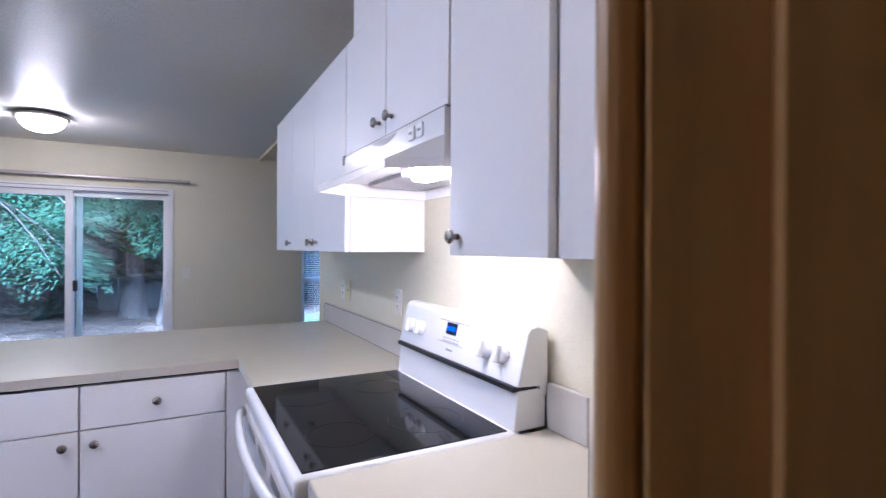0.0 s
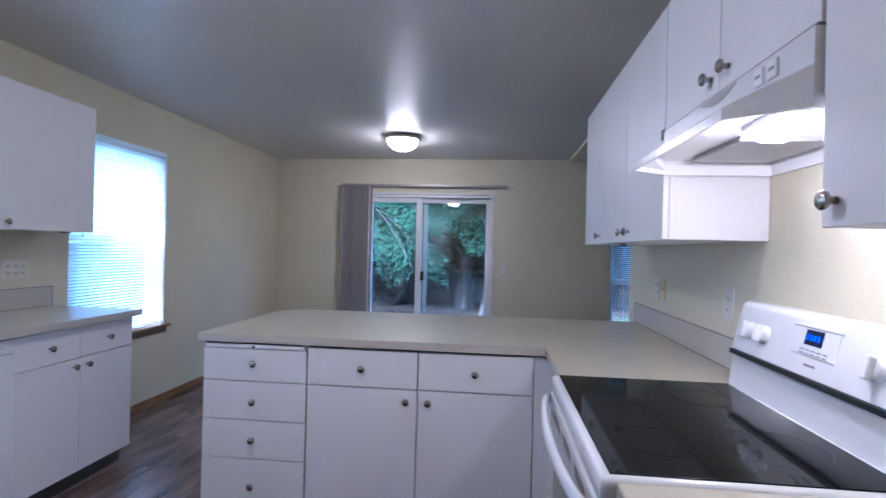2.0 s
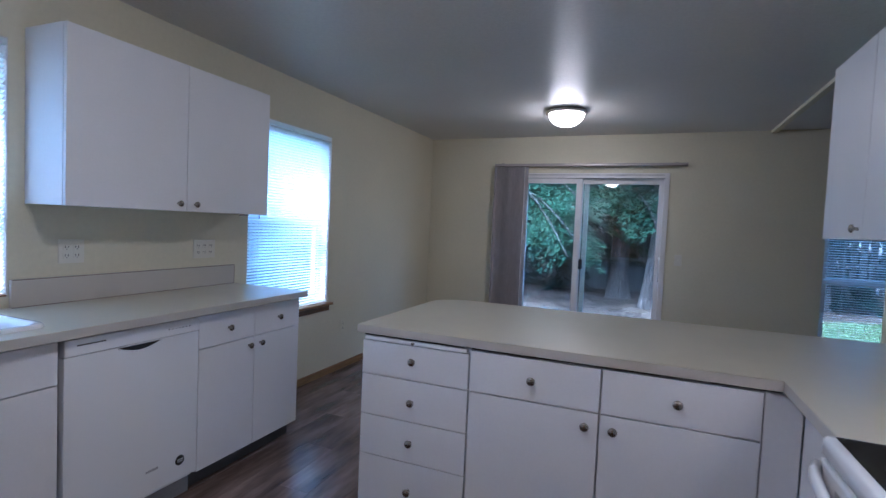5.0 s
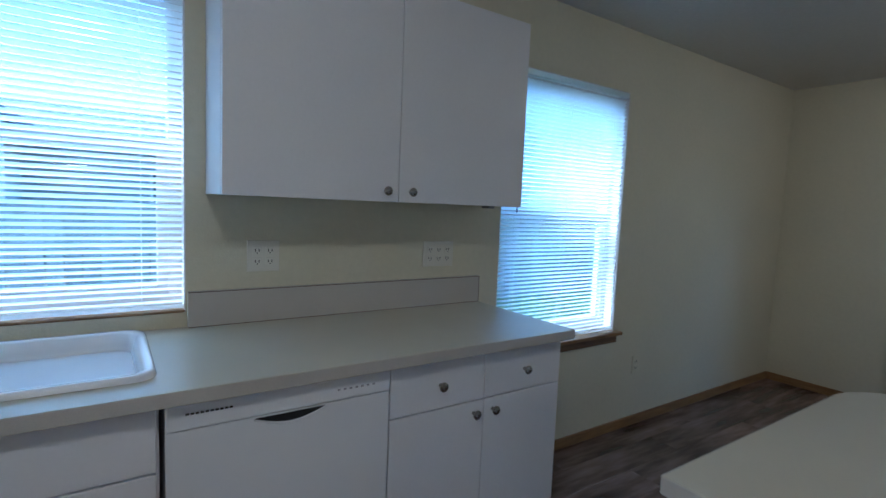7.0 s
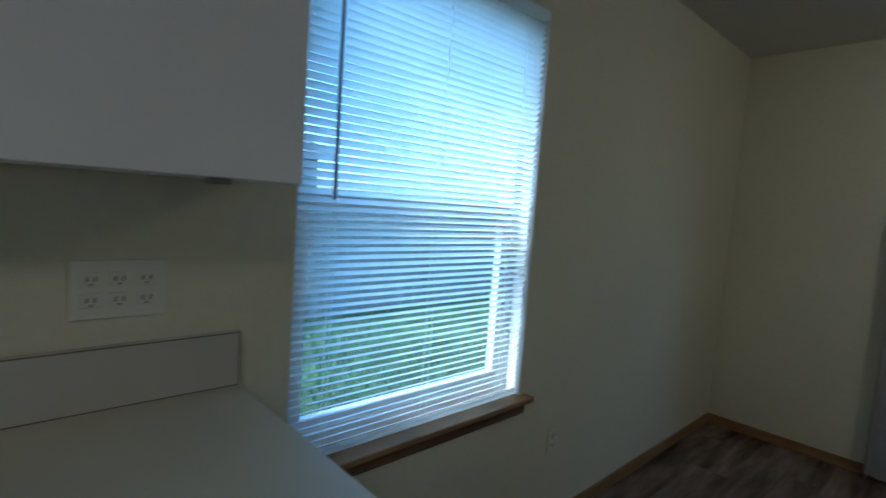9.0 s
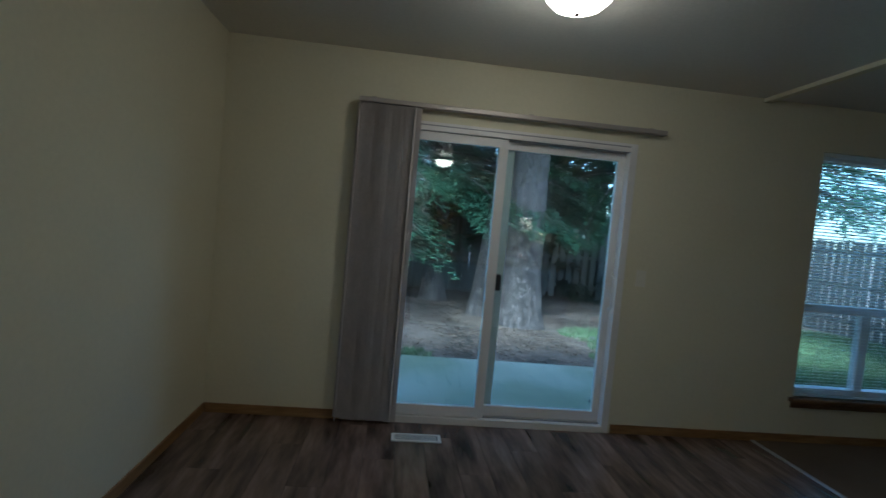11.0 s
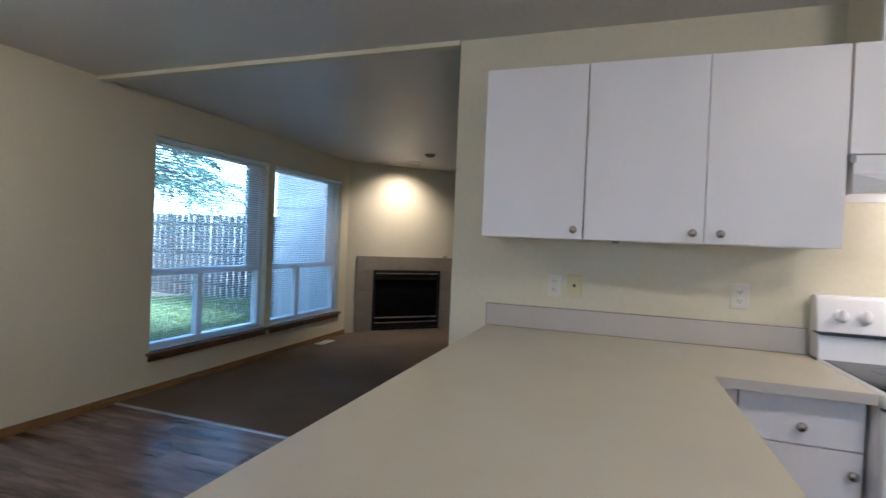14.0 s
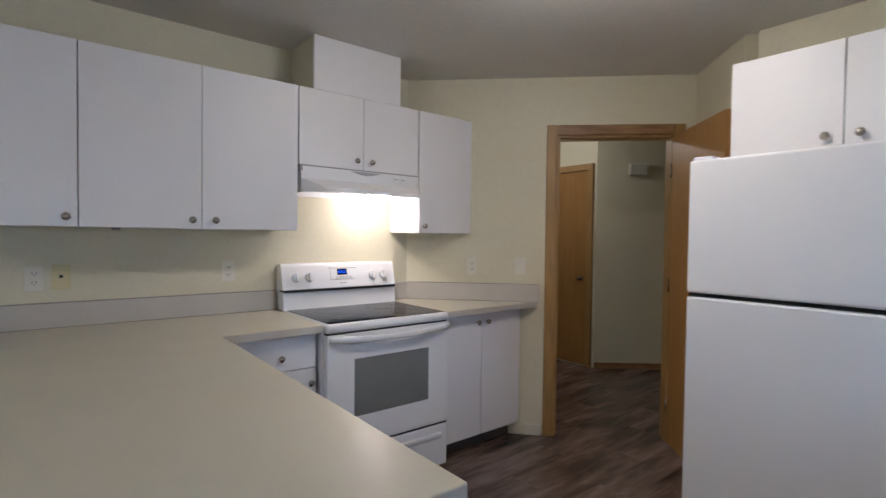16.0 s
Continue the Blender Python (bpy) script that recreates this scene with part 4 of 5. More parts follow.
def slide_panel(name, xa, xb, y, label):
    root = part(name, boxes(((xa, y, 0.052), (xa + 0.062, y + 0.036, 1.950)), ((xb - 0.062, y, 0.052), (xb, y + 0.036, 1.950)),
                            ((xa + 0.062, y, 0.052), (xb - 0.062, y + 0.036, 0.120)), ((xa + 0.062, y, 1.895), (xb - 0.062, y + 0.036, 1.950))), VINYL, sl, label)
    pane = part("pane", box((xa + 0.062, y + 0.016, 0.120), (xb - 0.062, y + 0.020, 1.895)), GLASS, root)
    pane.visible_shadow = False
    return root


part("head_groove", boxes(((X0 + 0.05, -0.0125, ZT - 0.026), (X1 - 0.05, -0.0118, ZT - 0.018)), ((X0 + 0.05, 0.005, ZT - 0.060), (X1 - 0.05, 0.02, ZT - 0.055))), GREY, sl, "dark groove in the head frame")
inner = slide_panel("sliding_panel", -0.055, 0.622, 0.010, "inner glass panel")
outer = slide_panel("fixed_panel", 0.566, 1.475, 0.060, "outer glass panel")
part("screen_stile", box((0.640, 0.100, 0.06), (0.690, 0.125, 1.94), 0.002), SCREEN, sl, "edge of the outer insect screen")
part("latch", box((0.612, 0.012, 0.935), (0.660, 0.052, 1.045), 0.004), BLACK, outer, "black latch block")
part("pull_handle", tube([(1.455, 0.055, 0.86), (1.455, 0.018, 0.89), (1.455, 0.018, 1.08), (1.455, 0.055, 1.11)], 0.011, 8), VINYL, outer, "white pull handle")

vb = thing("vertical_blind", "greige vertical blind drawn to one side", "blind", pose(0, YN, 0))
part("head_rail", box((-0.375, -0.085, 2.078), (1.670, -0.030, 2.108), 0.004), RAIL, vb, "thin metal head rail")
vane_bm = bmesh.new()
vrows = [[vane_bm.verts.new((0.006 * (1 - (2 * k / 4 - 1) ** 2), -0.044 + 0.088 * k / 4, z)) for k in range(5)] for z in (0.025, 2.075)]
for k in range(4):
    vane_bm.faces.new((vrows[0][k], vrows[0][k + 1], vrows[1][k + 1], vrows[1][k])).smooth = True
VANE_MESH = mesh_of("vane", vane_bm, VANE)
for i in range(19):
    part("vane", VANE_MESH, VANE, vb, "", pose(-0.350 + 0.0185 * i, -0.058, 0, 0, 0, 62 + random.uniform(-6, 6)))
part("end_vane", box((-0.372, -0.100, 0.02), (-0.368, -0.015, 2.075)), VANE, vb)
part("lead_vane", box((-0.018, -0.100, 0.03), (-0.012, -0.030, 2.075)), VINYL, vb, "pale leading vane carrier")
for x in (-0.30, 0.72, 1.55):
    part("bracket", box((x, -0.07, 2.106), (x + 0.03, 0.0, 2.116), 0.001), RAIL, vb)
part("cord_weight", lathe([(0.004, 0), (0.012, 0.01), (0.012, 0.06), (0.004, 0.07)], 10), PLATE, vb, "white cord weight", (-0.005, -0.06, 1.22))

# ---- fireplace ----
fp = thing("fireplace", "gas fireplace with beige tile surround, black insert", "fireplace", FIRE)
part("backing", boxes(((0.15, -0.014, 0.0), (0.395, -0.002, 1.10)), ((1.455, -0.014, 0.0), (1.66, -0.002, 1.10)), ((0.395, -0.014, 0.90), (1.455, -0.002, 1.10))), GROUT, fp)
TILES = {}


def fire_tile(x, z, w, h):
    key = (round(w, 3), round(h, 3))
    if key not in TILES:
        TILES[key] = mesh_of("tile", box((0.002, -0.024, 0.002), (w - 0.002, -0.014, h - 0.002), 0.0015, 1), TILE)
    part("tile", TILES[key], TILE, fp, "", (x, 0, z))


for i in range(3):
    fire_tile(0.15, 0.30 * i, 0.245, 0.30)
    fire_tile(1.455, 0.30 * i, 0.205, 0.30)
for i in range(5):
    fire_tile(0.15 + 0.302 * i, 0.90, 0.302, 0.20)
part("firebox", boxes(((0.40, 0.36, 0.04), (1.45, 0.38, 0.90)), ((0.40, 0.0, 0.04), (0.42, 0.36, 0.90)), ((1.43, 0.0, 0.04), (1.45, 0.36, 0.90)),
                      ((0.42, 0.0, 0.04), (1.43, 0.36, 0.06)), ((0.42, 0.0, 0.88), (1.43, 0.36, 0.90))), IRON, fp, "black metal firebox")
part("face_frame", boxes(((0.395, -0.030, 0.03), (0.430, 0.0, 0.905)), ((1.420, -0.030, 0.03), (1.455, 0.0, 0.905)), ((0.430, -0.030, 0.875), (1.420, 0.0, 0.905)),
                         ((0.430, -0.030, 0.03), (1.420, 0.0, 0.055))), IRON, fp)
for z in (0.835, 0.80, 0.765):
    part("upper_louvre", box((0.43, -0.026, z), (1.42, 0.02, z + 0.022), 0.002), IRON, fp)
for z in (0.07, 0.105):
    part("lower_louvre", box((0.43, -0.026, z), (1.42, 0.02, z + 0.022), 0.002), IRON, fp)
part("trim_bar", box((0.43, -0.034, 0.848), (1.42, -0.026, 0.862), 0.002), BRASS, fp, "dull metal trim bar")
part("trim_bar", box((0.43, -0.034, 0.205), (1.42, -0.026, 0.222), 0.002), BRASS, fp, "dull metal trim bar")
part("trim_bar", box((0.43, -0.034, 0.135), (1.42, -0.026, 0.148), 0.002), BRASS, fp, "dull metal trim bar")
part("fire_glass", box((0.43, 0.010, 0.225), (1.42, 0.014, 0.76)), GLASSTOP, fp, "black fire glass")
part("hearth_lip", box((0.10, -0.05, 0.0), (1.70, -0.024, 0.016), 0.003), TILE, fp, "low tile hearth edge")
solid("wall_switch", box((1.50, -0.006, 1.10), (1.57, -0.001, 1.13), 0.002), GREY, "small dark switch above the fireplace tiles", "switch", FIRE)

# ---- outlets, switches and vents ----


def wall_plate(name, label, m, gangs, kind_of, mat=None):
    mat = mat or PLATE
    root = thing(name, label, "outlet" if kind_of == "outlet" else "switch", m, group="wall plates")
    w = 0.070 + 0.046 * (gangs - 1)
    part("cover_plate", box((-w / 2, -0.006, -0.057), (w / 2, -0.0005, 0.057), 0.002), mat, root)
    for g in range(gangs):
        x = (g - (gangs - 1) / 2) * 0.046
        if kind_of == "outlet":
            for z in (-0.020, 0.020):
                sock = part("socket", box((x - 0.016, -0.0085, z - 0.014), (x + 0.016, -0.006, z + 0.014), 0.002), mat, root)
                part("slots", boxes(((x - 0.008, -0.0092, z - 0.004), (x - 0.005, -0.0085, z + 0.006)), ((x + 0.005, -0.0092, z - 0.004), (x + 0.008, -0.0085, z + 0.006)),
                                    ((x - 0.002, -0.0092, z - 0.011), (x + 0.002, -0.0085, z - 0.007))), BLACK, sock, "dark socket slots")
        elif kind_of == "switch":
            part("toggle", box((x - 0.005, -0.018, -0.004), (x + 0.005, -0.006, 0.012), 0.002), mat, root)
        else:
            part("jack", box((x - 0.007, -0.0075, -0.004), (x + 0.007, -0.006, 0.010), 0.001), BLACK, root, "small dark jack hole")
    return root


wall_plate("wall_outlet", "white duplex wall outlet above the worktop", pose(XE, 2.683, 1.142, 0, 0, -90), 1, "outlet", CREAM)
wall_plate("phone_jack", "ivory phone jack plate above the worktop", pose(XE, 2.588, 1.143, 0, 0, -90), 1, "jack", IVORY)
wall_plate("wall_outlet", "white duplex wall outlet near the range", pose(XE, 1.862, 1.146, 0, 0, -90), 1, "outlet", CREAM)
wall_plate("wall_outlet", "white duplex outlet on the angled wall", ANG @ pose(1.449, 0, 1.150, 0, 0, 180), 1, "outlet", CREAM)
wall_plate("light_switch", "white light switch beside the doorway", ANG @ pose(1.118, 0, 1.155, 0, 0, 180), 1, "switch", CREAM)
wall_plate("wall_outlet", "white outlet and switch plate between the windows", pose(XW, 1.742, 1.155, 0, 0, 90), 2, "outlet", CREAM)
wall_plate("wall_outlet", "white three-gang outlet plate near the window", pose(XW, 2.513, 1.147, 0, 0, 90), 3, "outlet", CREAM)
wall_plate("light_switch", "cream light switch beside the patio door", pose(1.635, YN, 1.10), 1, "switch", CREAM)
wall_plate("wall_outlet", "white low wall outlet under the window wall", pose(XW, 4.072, 0.40, 0, 0, 90), 1, "outlet", WALL)


def floor_vent(label, m, w, d):
    root = thing("floor_vent", label, "floor vent", m, group="floor registers")
    part("vent_frame", boxes(((0, 0, 0), (w, 0.016, 0.006)), ((0, d - 0.016, 0), (w, d, 0.006)), ((0, 0.016, 0), (0.018, d - 0.016, 0.006)), ((w - 0.018, 0.016, 0), (w, d - 0.016, 0.006))), PLATE, root)
    part("well", box((0.018, 0.016, 0.0005), (w - 0.018, d - 0.016, 0.0015)), GREY, root)
    n = int((w - 0.04) / 0.012)
    for i in range(n):
        part("fin", box((0.020 + 0.012 * i, 0.016, 0.001), (0.0235 + 0.012 * i, d - 0.016, 0.0055)), PLATE, root)


floor_vent("white metal floor register by the patio door", pose(0.005, 5.655, 0.0005), 0.31, 0.110)
floor_vent("white metal floor register in the carpet", pose(5.16, 5.78, 0.0065), 0.30, 0.11)

# ---- outdoors ----
GZ = -0.14
ground_bm = bmesh.new()
random.seed(3)
gx = [-400, -60, -30] + [-16 + 0.8 * i for i in range(49)] + [40, 80, 400]
gy = [-400, -60, -20] + [-8 + 0.8 * i for i in range(40)] + [40, 80, 400]
grid = [[ground_bm.verts.new((x, y, GZ + (0.05 * noise.noise((x * 0.5, y * 0.5, 0)) + 0.03 * noise.noise((x * 1.7, y * 1.7, 2)) if 8.2 < y < 24 and abs(x) < 20 else 0) - (0.0 if y > 6.4 or x < -1.6 or x > 7.6 or y < -3.2 else 0.3))) for y in gy] for x in gx]
for i in range(len(gx) - 1):
    for j in range(len(gy) - 1):
        ground_bm.faces.new((grid[i][j], grid[i + 1][j], grid[i + 1][j + 1], grid[i][j + 1])).smooth = True
structure("ground", ground_bm, SOIL, "dark soil with dry leaf litter")
structure("patio_slab", box((-2.2, 6.12, -0.20), (3.1, 7.86, -0.055), 0.01), CONCRETE, "damp grey-green concrete patio slab")
solid("pebble", lathe([(0.002, 0), (0.03, 0.002), (0.034, 0.012), (0.02, 0.022), (0.002, 0.024)], 10), BLACK, "small dark pebble lying on the patio", "pebble", pose(1.72, 6.72, -0.055))


def scatter(name, label, category, mat, count, spots, size, flat, seed):
    """Many small upright blades or flat flakes over round patches (x, y, radius)."""
    rng = np.random.default_rng(seed)
    verts, faces = [], []
    weight = np.array([r * r for _, _, r in spots])
    for k in rng.choice(len(spots), count, p=weight / weight.sum()):
        cx, cy, cr = spots[k]
        a, d = rng.uniform(0, 2 * math.pi), cr * rng.uniform(0, 1) ** 0.6
        x, y = cx + d * math.cos(a), cy + d * math.sin(a)
        s, turn = size * rng.uniform(0.6, 1.5), rng.uniform(0, 2 * math.pi)
        z = GZ + 0.05 * noise.noise((x * 0.5, y * 0.5, 0)) + 0.03 * noise.noise((x * 1.7, y * 1.7, 2)) if y > 8.2 else GZ
        ux, uy = math.cos(turn), math.sin(turn)
        n = len(verts)
        if flat:
            verts += [(x - ux * s, y - uy * s, z + 0.006), (x + uy * s * 0.6, y - ux * s * 0.6, z + 0.012 + 0.3 * s * rng.uniform(0, 1)), (x + ux * s, y + uy * s, z + 0.008), (x - uy * s * 0.6, y + ux * s * 0.6, z + 0.016)]
            faces.append((n, n + 1, n + 2, n + 3))
        else:
            lean = s * rng.uniform(0.1, 0.7)
            verts += [(x - uy * 0.009, y + ux * 0.009, z - 0.01), (x + uy * 0.009, y - ux * 0.009, z - 0.01), (x + ux * lean, y + uy * lean, z + s)]
            faces.append((n, n + 1, n + 2))
    me = bpy.data.meshes.new(name)
    me.from_pydata(verts, [], faces)
    me.materials.append(mat)
    return tagged(new(name, me), label, category, kind="stuff")


scatter("leaf_litter", "dry brown leaves scattered over the soil", "leaves", LITTER, 18000, [(1.5, 9.5, 3.2), (1.2, 8.7, 1.2), (2.2, 8.8, 1.0), (-2.5, 9.5, 3), (5, 10, 3.5), (1, 12.5, 4)], 0.027, True, 1)
scatter("grass", "patches of short green grass", "grass", GRASS, 70000, [(3.4, 9.0, 0.75), (2.9, 8.5, 0.45), (3.0, 9.9, 0.5), (0.15, 8.15, 0.30), (5.6, 9.3, 2.2), (7.0, 10.5, 2.0), (6.2, 7.8, 1.6)], 0.06, False, 2)
scatter("lawn", "short mown green lawn beside the house", "grass", GRASS, 90000, [(-3.2, 4.5, 1.6), (-4.6, 6.5, 2.4), (-4.2, 2.5, 2.0), (-5.5, 9.5, 2.5)], 0.07, False, 4)


def fence(label, m, length, top, gap, seed, wood):
    root = thing("fence", label, "fence", m)
    rng = random.Random(seed)
    step = 0.14 + gap
    me = mesh_of("board", box((0, 0, 0), (0.138, 0.019, top), 0.004, 1), wood)
    for i in range(int(length / step)):
        part("board", me, wood, root, "", pose(i * step, rng.uniform(-0.004, 0.004), rng.uniform(-0.02, 0.02), 0, rng.uniform(-0.5, 0.5), 0))
    for z in (0.25, 0.95, top - 0.25):
        part("rail", box((0, 0.022, z), (length, 0.060, z + 0.085), 0.004), wood, root)
    for i in range(int(length / 2.4) + 1):
        part("post", box((2.4 * i, 0.062, 0), (2.4 * i + 0.09, 0.152, top + 0.04), 0.006), wood, root)


fence("weathered grey cedar fence behind the yard", pose(-9.0, 14.0, GZ), 12.2, 1.70, 0.004, 1, FENCE)
fence("weathered grey fence with wide gaps behind the yard", pose(3.3, 14.3, GZ), 5.6, 1.90, 0.055, 4, FENCE)
fence("weathered cedar fence with gaps between boards", pose(8.9, 15.0, GZ, 0, 0, -90), 8.0, 1.88, 0.032, 2, DARKFENCE)
fence("grey cedar side fence along the side yard", pose(-5.4, -5.8, GZ, 0, 0, 90), 20.0, 1.40, 0.006, 3, PALEFENCE)


def fir(label, x, y, radius, height, low, boughs, leaves, reach, seed, needles, leaf=0.13, lean=0.0):
    """A fir: a flared bark trunk, drooping limbs and sprays of small needles."""
    rng = np.random.default_rng(seed)
    root = thing("fir_tree", label, "tree", pose(x, y, GZ))
    steps = 48
    bm = bmesh.new()
    rings = []
    for k in range(60):
        z = height * (k / 59) ** 1.6
        r = radius * (1 + 0.48 * math.exp(-z * 2.4)) * (1 - 0.7 * z / height)
        rings.append([bm.verts.new((r * (1 + 0.05 * noise.noise((4 * math.cos(a), 4 * math.sin(a), z * 1.2)) + 0.06 * noise.noise((9 * math.cos(a), 9 * math.sin(a), z * 6)) + (0.12 * math.exp(-z * 4) * math.sin(5 * a + seed))) * math.cos(a),
                                    r * (1 + 0.07 * noise.noise((4 * math.sin(a), 4 * math.cos(a), z * 1.2))) * math.sin(a), z - 0.05)) for a in [2 * math.pi * i / steps for i in range(steps)]])
    for one, two in zip(rings, rings[1:]):
        for i in range(steps):
            bm.faces.new((one[i], one[(i + 1) % steps], two[(i + 1) % steps], two[i])).smooth = True
    for v in bm.verts:
        v.co.x += lean * v.co.z
    part("trunk", bm, BARK, root, "furrowed grey-brown bark trunk")
    limb_bm, verts, faces = bmesh.new(), [], []
    for b in range(boughs):
        z0 = low + (height * 0.93 - low) * (b / boughs) ** 1.9
        a = b * 2.399 + rng.uniform(-0.3, 0.3)
        length = reach * (1 - 0.55 * b / boughs) * rng.uniform(0.75, 1.15)
        droop = rng.uniform(0.30, 0.55)
        pts = []
        for k in range(7):
            s = k / 6
            pts.append(Vector((math.cos(a) * length * s, math.sin(a) * length * s, z0 + length * (0.12 * s - droop * s * s))))
        t = tube(pts, [0.026 * (1 - 0.85 * k / 6) + 0.003 for k in range(7)], 5)
        tmp = bpy.data.meshes.new("tmp")
        t.to_mesh(tmp)
        t.free()
        limb_bm.from_mesh(tmp)
        bpy.data.meshes.remove(tmp)
        across = Vector((-math.sin(a), math.cos(a), 0))
        for _ in range(leaves):
            s = rng.uniform(0.12, 1.0) ** 0.8
            base = Vector((math.cos(a) * length * s, math.sin(a) * length * s, z0 + length * (0.12 * s - droop * s * s)))
            twig = rng.uniform(-1, 1) * (0.12 + 0.55 * (1 - s * 0.6)) * length * 0.42
            p = base + across * twig + Vector((math.cos(a), math.sin(a), 0)) * abs(twig) * 0.35 + Vector((0, 0, -abs(twig) * 0.35 - rng.uniform(0, 0.10)))
            way = (across * (1 if twig > 0 else -1) + Vector((math.cos(a), math.sin(a), -0.45)) + Vector(rng.uniform(-0.5, 0.5, 3))).normalized()
            wide = way.cross(Vector(rng.uniform(-0.4, 0.4, 3)) + Vector((0, 0, 1))).normalized()
            ln, wd = leaf * rng.uniform(0.7, 1.5), leaf * rng.uniform(0.11, 0.20)
            n = len(verts)
            verts += [tuple(p), tuple(p + way * ln * 0.5 + wide * wd), tuple(p + way * ln), tuple(p + way * ln * 0.5 - wide * wd)]
            faces.append((n, n + 1, n + 2, n + 3))
    part("limbs", limb_bm, BARK, root)
    me = bpy.data.meshes.new("crown")
    me.from_pydata(verts, [], faces)
    me.materials.append(needles)
    part("crown", me, needles, root, "drooping dark green needle sprays")


fir("large fir with grey bark trunk close to the patio", 1.97, 10.45, 0.315, 13.0, 4.0, 62, 1900, 3.4, 5, NEEDLES, 0.085)
fir("slender leaning fir with greenish bark", 1.38, 10.95, 0.135, 10.0, 3.6, 40, 1200, 2.2, 8, NEEDLES, 0.085, 0.10)
fir("dark fir with drooping boughs by the fence", 0.75, 12.6, 0.20, 11.0, 2.4, 66, 2100, 3.6, 9, NEEDLES, 0.085)
fir("dark fir with drooping boughs by the fence", -2.2, 11.6, 0.20, 11.0, 2.4, 66, 2100, 3.8, 17, NEEDLES, 0.085)
fir("dark fir with low boughs beside the back fence", 4.9, 13.4, 0.15, 10.0, 2.5, 52, 1500, 2.7, 21, NEEDLES, 0.095)
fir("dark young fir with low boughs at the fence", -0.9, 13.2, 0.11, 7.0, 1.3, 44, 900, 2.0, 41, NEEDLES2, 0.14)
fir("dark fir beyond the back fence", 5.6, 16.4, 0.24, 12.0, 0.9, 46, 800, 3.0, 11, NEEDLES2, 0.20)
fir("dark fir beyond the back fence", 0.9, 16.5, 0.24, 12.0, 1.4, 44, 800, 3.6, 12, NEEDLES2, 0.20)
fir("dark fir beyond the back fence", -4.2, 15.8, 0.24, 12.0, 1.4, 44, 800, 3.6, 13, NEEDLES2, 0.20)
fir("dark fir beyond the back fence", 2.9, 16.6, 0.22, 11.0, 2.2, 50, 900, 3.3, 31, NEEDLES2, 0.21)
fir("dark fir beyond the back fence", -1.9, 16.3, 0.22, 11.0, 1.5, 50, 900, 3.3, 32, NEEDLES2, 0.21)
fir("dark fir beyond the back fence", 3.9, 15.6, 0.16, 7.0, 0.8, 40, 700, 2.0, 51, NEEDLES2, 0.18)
fir("feathery fir behind the gapped side fence", 10.9, 15.7, 0.22, 9.0, 3.2, 44, 480, 3.2, 14, NEEDLES, 0.16)
for i, (x, y, s) in enumerate(((-0.35, 9.4, 0.10), (-0.15, 9.55, 0.07), (2.9, 9.6, 0.06))):
    bm = bmesh.new()
    bmesh.ops.create_icosphere(bm, subdivisions=3, radius=s)
    for v in bm.verts:
        v.co = v.co * (1 + 0.35 * noise.noise(v.co * 9 + Vector((i, 0, 0))))
        v.co.z *= 0.6
    solid("rock", bm, ROCK, "grey rounded rock lying on the soil", "rock", pose(x, y, GZ + s * 0.3), group="yard rocks")

# neighbouring buildings


def lap_wall(length, height, lap=0.15):
    pairs = [((0, -0.012 - 0.006 * (i % 2), i * lap), (length, 0.15, (i + 1) * lap)) for i in range(int(height / lap))]
    return boxes(*pairs)


nh = thing("neighbour_house", "grey sided house with shingle roof next door", "house", pose(-14.3, -5.0, GZ, 0, 0, 90))
part("wall", lap_wall(15.0, 2.7), SIDING, nh)
part("roof", side_prism([(-0.6, 2.62), (-0.6, 2.74), (4.0, 4.05), (8.6, 2.74), (8.6, 2.62), (4.0, 3.9)], -0.5, 15.5), ROOF, nh, "low grey shingle roof")
part("gutter", side_prism([(-0.70, 2.62), (-0.70, 2.74), (-0.6, 2.74), (-0.6, 2.62)], -0.5, 15.5), VINYL, nh)
for x in (7.2,):
    wf = part("window", boxes(((x, -0.05, 1.0), (x + 0.06, -0.018, 2.1)), ((x + 1.14, -0.05, 1.0), (x + 1.2, -0.018, 2.1)), ((x + 0.06, -0.05, 1.0), (x + 1.14, -0.018, 1.06)), ((x + 0.06, -0.05, 2.04), (x + 1.14, -0.018, 2.1))), VINYL, nh)
    part("pane", box((x + 0.06, -0.03, 1.06), (x + 1.14, -0.02, 2.04)), DARKPANE, wf)
gable = bmesh.new()
profile = [(-1.05, 0.0), (4.65, 0.0), (4.65, 2.80), (1.80, 4.74), (-1.05, 2.80)]
rings = [[gable.verts.new((x, y, z)) for x, z in profile] for y in (-2.3, -0.02)]
gable.faces.new(rings[0])
gable.faces.new(rings[1][::-1])
for k in range(5):
    gable.faces.new((rings[0][k], rings[1][k], rings[1][(k + 1) % 5], rings[0][(k + 1) % 5]))
bmesh.ops.recalc_face_normals(gable, faces=gable.faces)
part("gable_wall", gable, PALESIDING, nh, "pale painted gable wall")
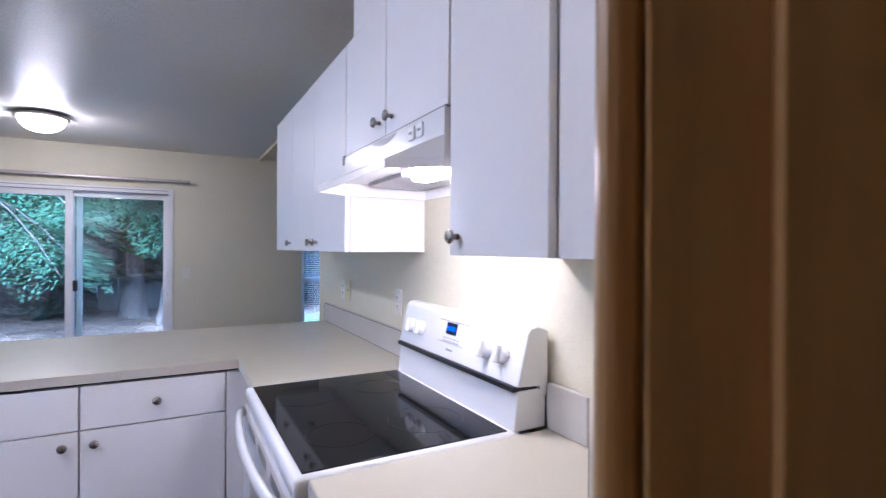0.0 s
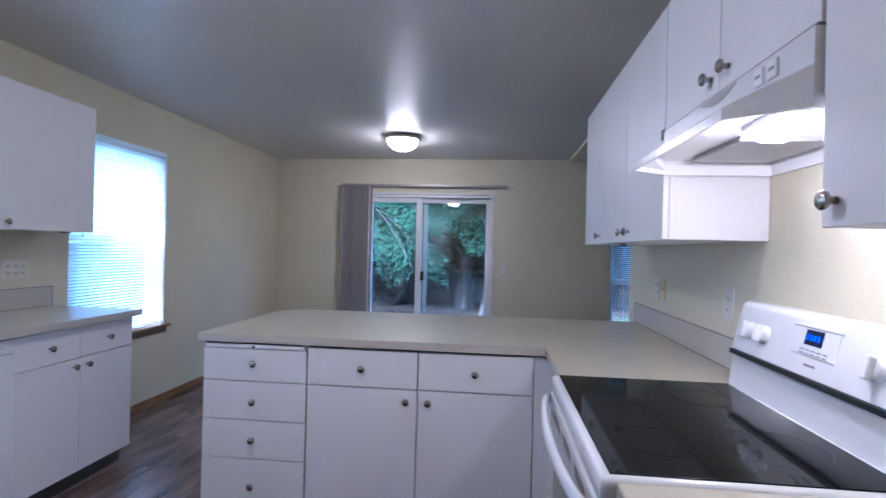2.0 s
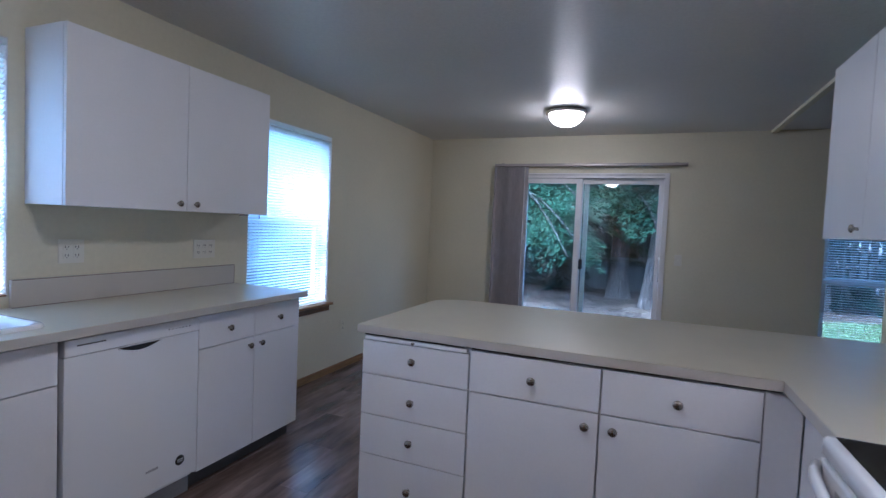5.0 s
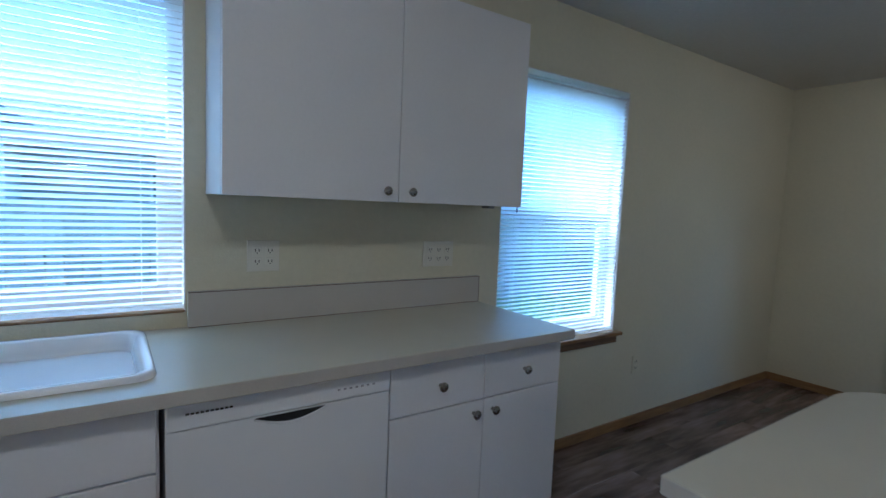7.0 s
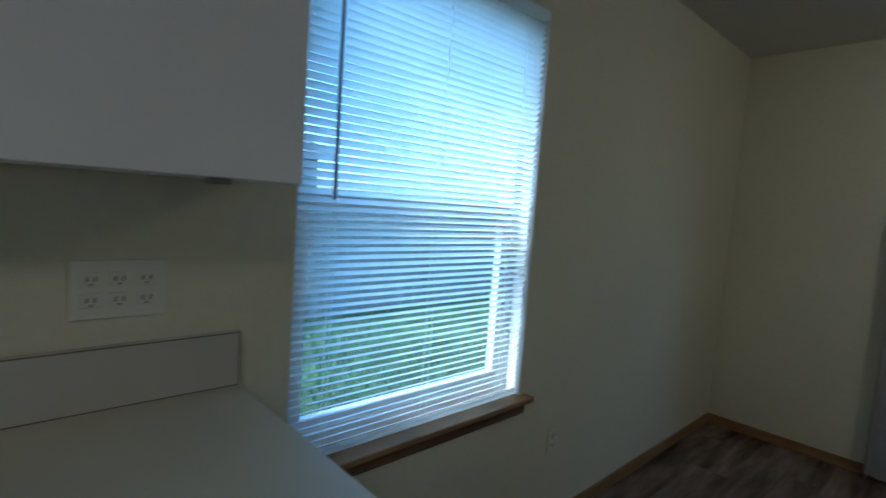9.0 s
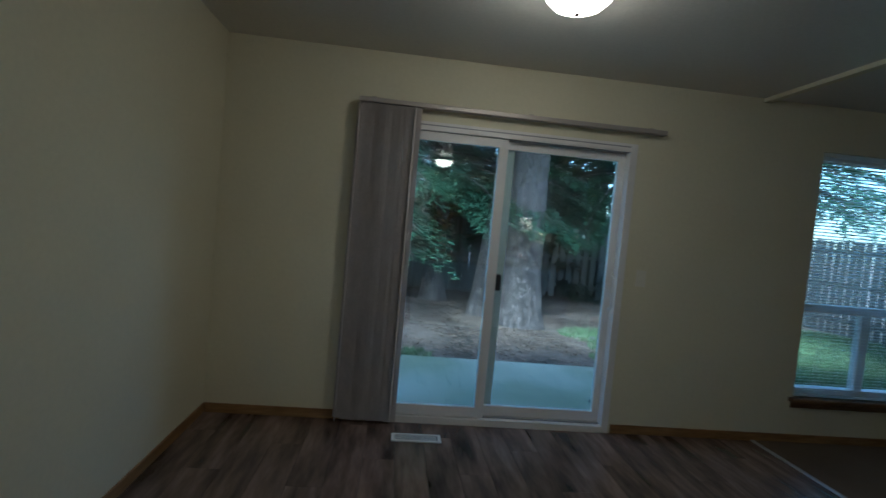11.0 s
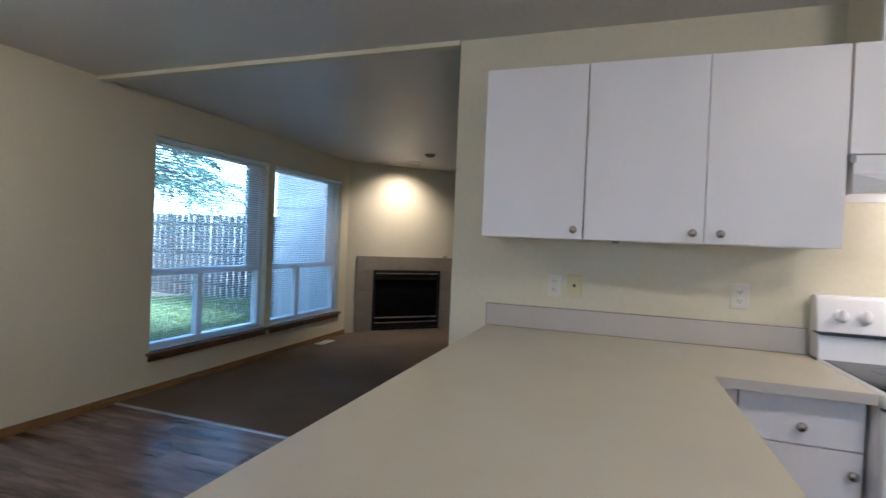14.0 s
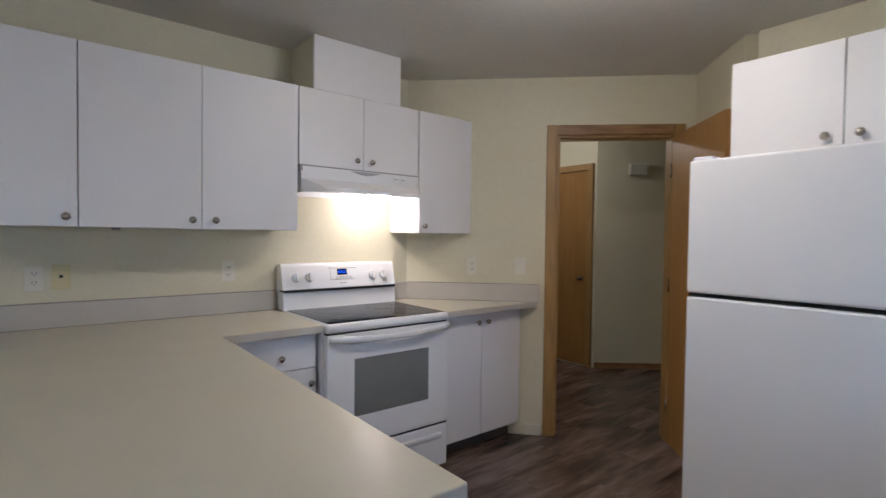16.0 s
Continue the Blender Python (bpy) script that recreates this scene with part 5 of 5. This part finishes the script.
for k in (1, -1):
    slope = bmesh.new()
    edge = [slope.verts.new((1.80 + k * a, y, z)) for y in (-2.75, 1.2) for a, z in ((0.0, 4.78), (3.75, 2.23), (3.75, 2.41), (0.0, 5.02))]
    slope.faces.new(edge[:4])
    slope.faces.new(edge[4:][::-1])
    for a in range(4):
        slope.faces.new((edge[a], edge[4 + a], edge[4 + (a + 1) % 4], edge[(a + 1) % 4]))
    bmesh.ops.recalc_face_normals(slope, faces=slope.faces)
    part("gable_roof", slope, ROOF, nh, "grey shingle gable roof")
part("lap_line", boxes(*[((-1.04, -2.312, 0.2 * i), (4.64, -2.30, 0.2 * i + 0.012)) for i in range(1, 14)]), SIDING, nh)
wing = thing("house_wing", "grey sided wing of the building outside", "house", pose(6.75, 7.75, GZ, 0, 0, -90))
part("wall", lap_wall(1.6, 3.6), WINGSIDING, wing)
part("body", box((0.0, 0.15, 0), (1.6, 3.5, 3.6)), WINGSIDING, wing)
part("roof", box((-0.3, -0.35, 3.6), (1.6, 3.6, 3.75), 0.01), ROOF, wing)

# ---- plank floor ----
structure_floor = structure("floor", boxes(((XW - 0.1, -2.95, -0.12), (2.60, YN, -0.006)), ((2.60, -2.95, -0.12), (3.6, 0.8, -0.006))), TOE, "grey-brown wood-look vinyl plank floor")
PLANKS = {}
random.seed(9)


def plank(x, y0, y1, w):
    key = (round(w, 3), round(y1 - y0, 2))
    if key not in PLANKS:
        PLANKS[key] = mesh_of("plank", box((0.0006, 0, -0.006), (w - 0.0006, y1 - y0 - 0.0012, 0.0), 0.0012, 1), PLANK)
    part("plank", PLANKS[key], PLANK, structure_floor, "", (x, y0, 0))


PW, PL = 0.178, 1.22
x, row = XW, 0
while x < 3.5:
    w = min(PW, 2.60 - x) if x < 2.59 else PW
    top = YN if x < 2.59 else 0.70
    y = -2.85 - PL * ((row * 0.37) % 1)
    while y < top:
        a, b = max(y, -2.85), min(y + PL, top)
        if b - a > 0.03 and not (x > 3.3 and b > 0.7):
            plank(x, round(a, 3), round(b, 3), w)
        y += PL
    x += w
    row += 1
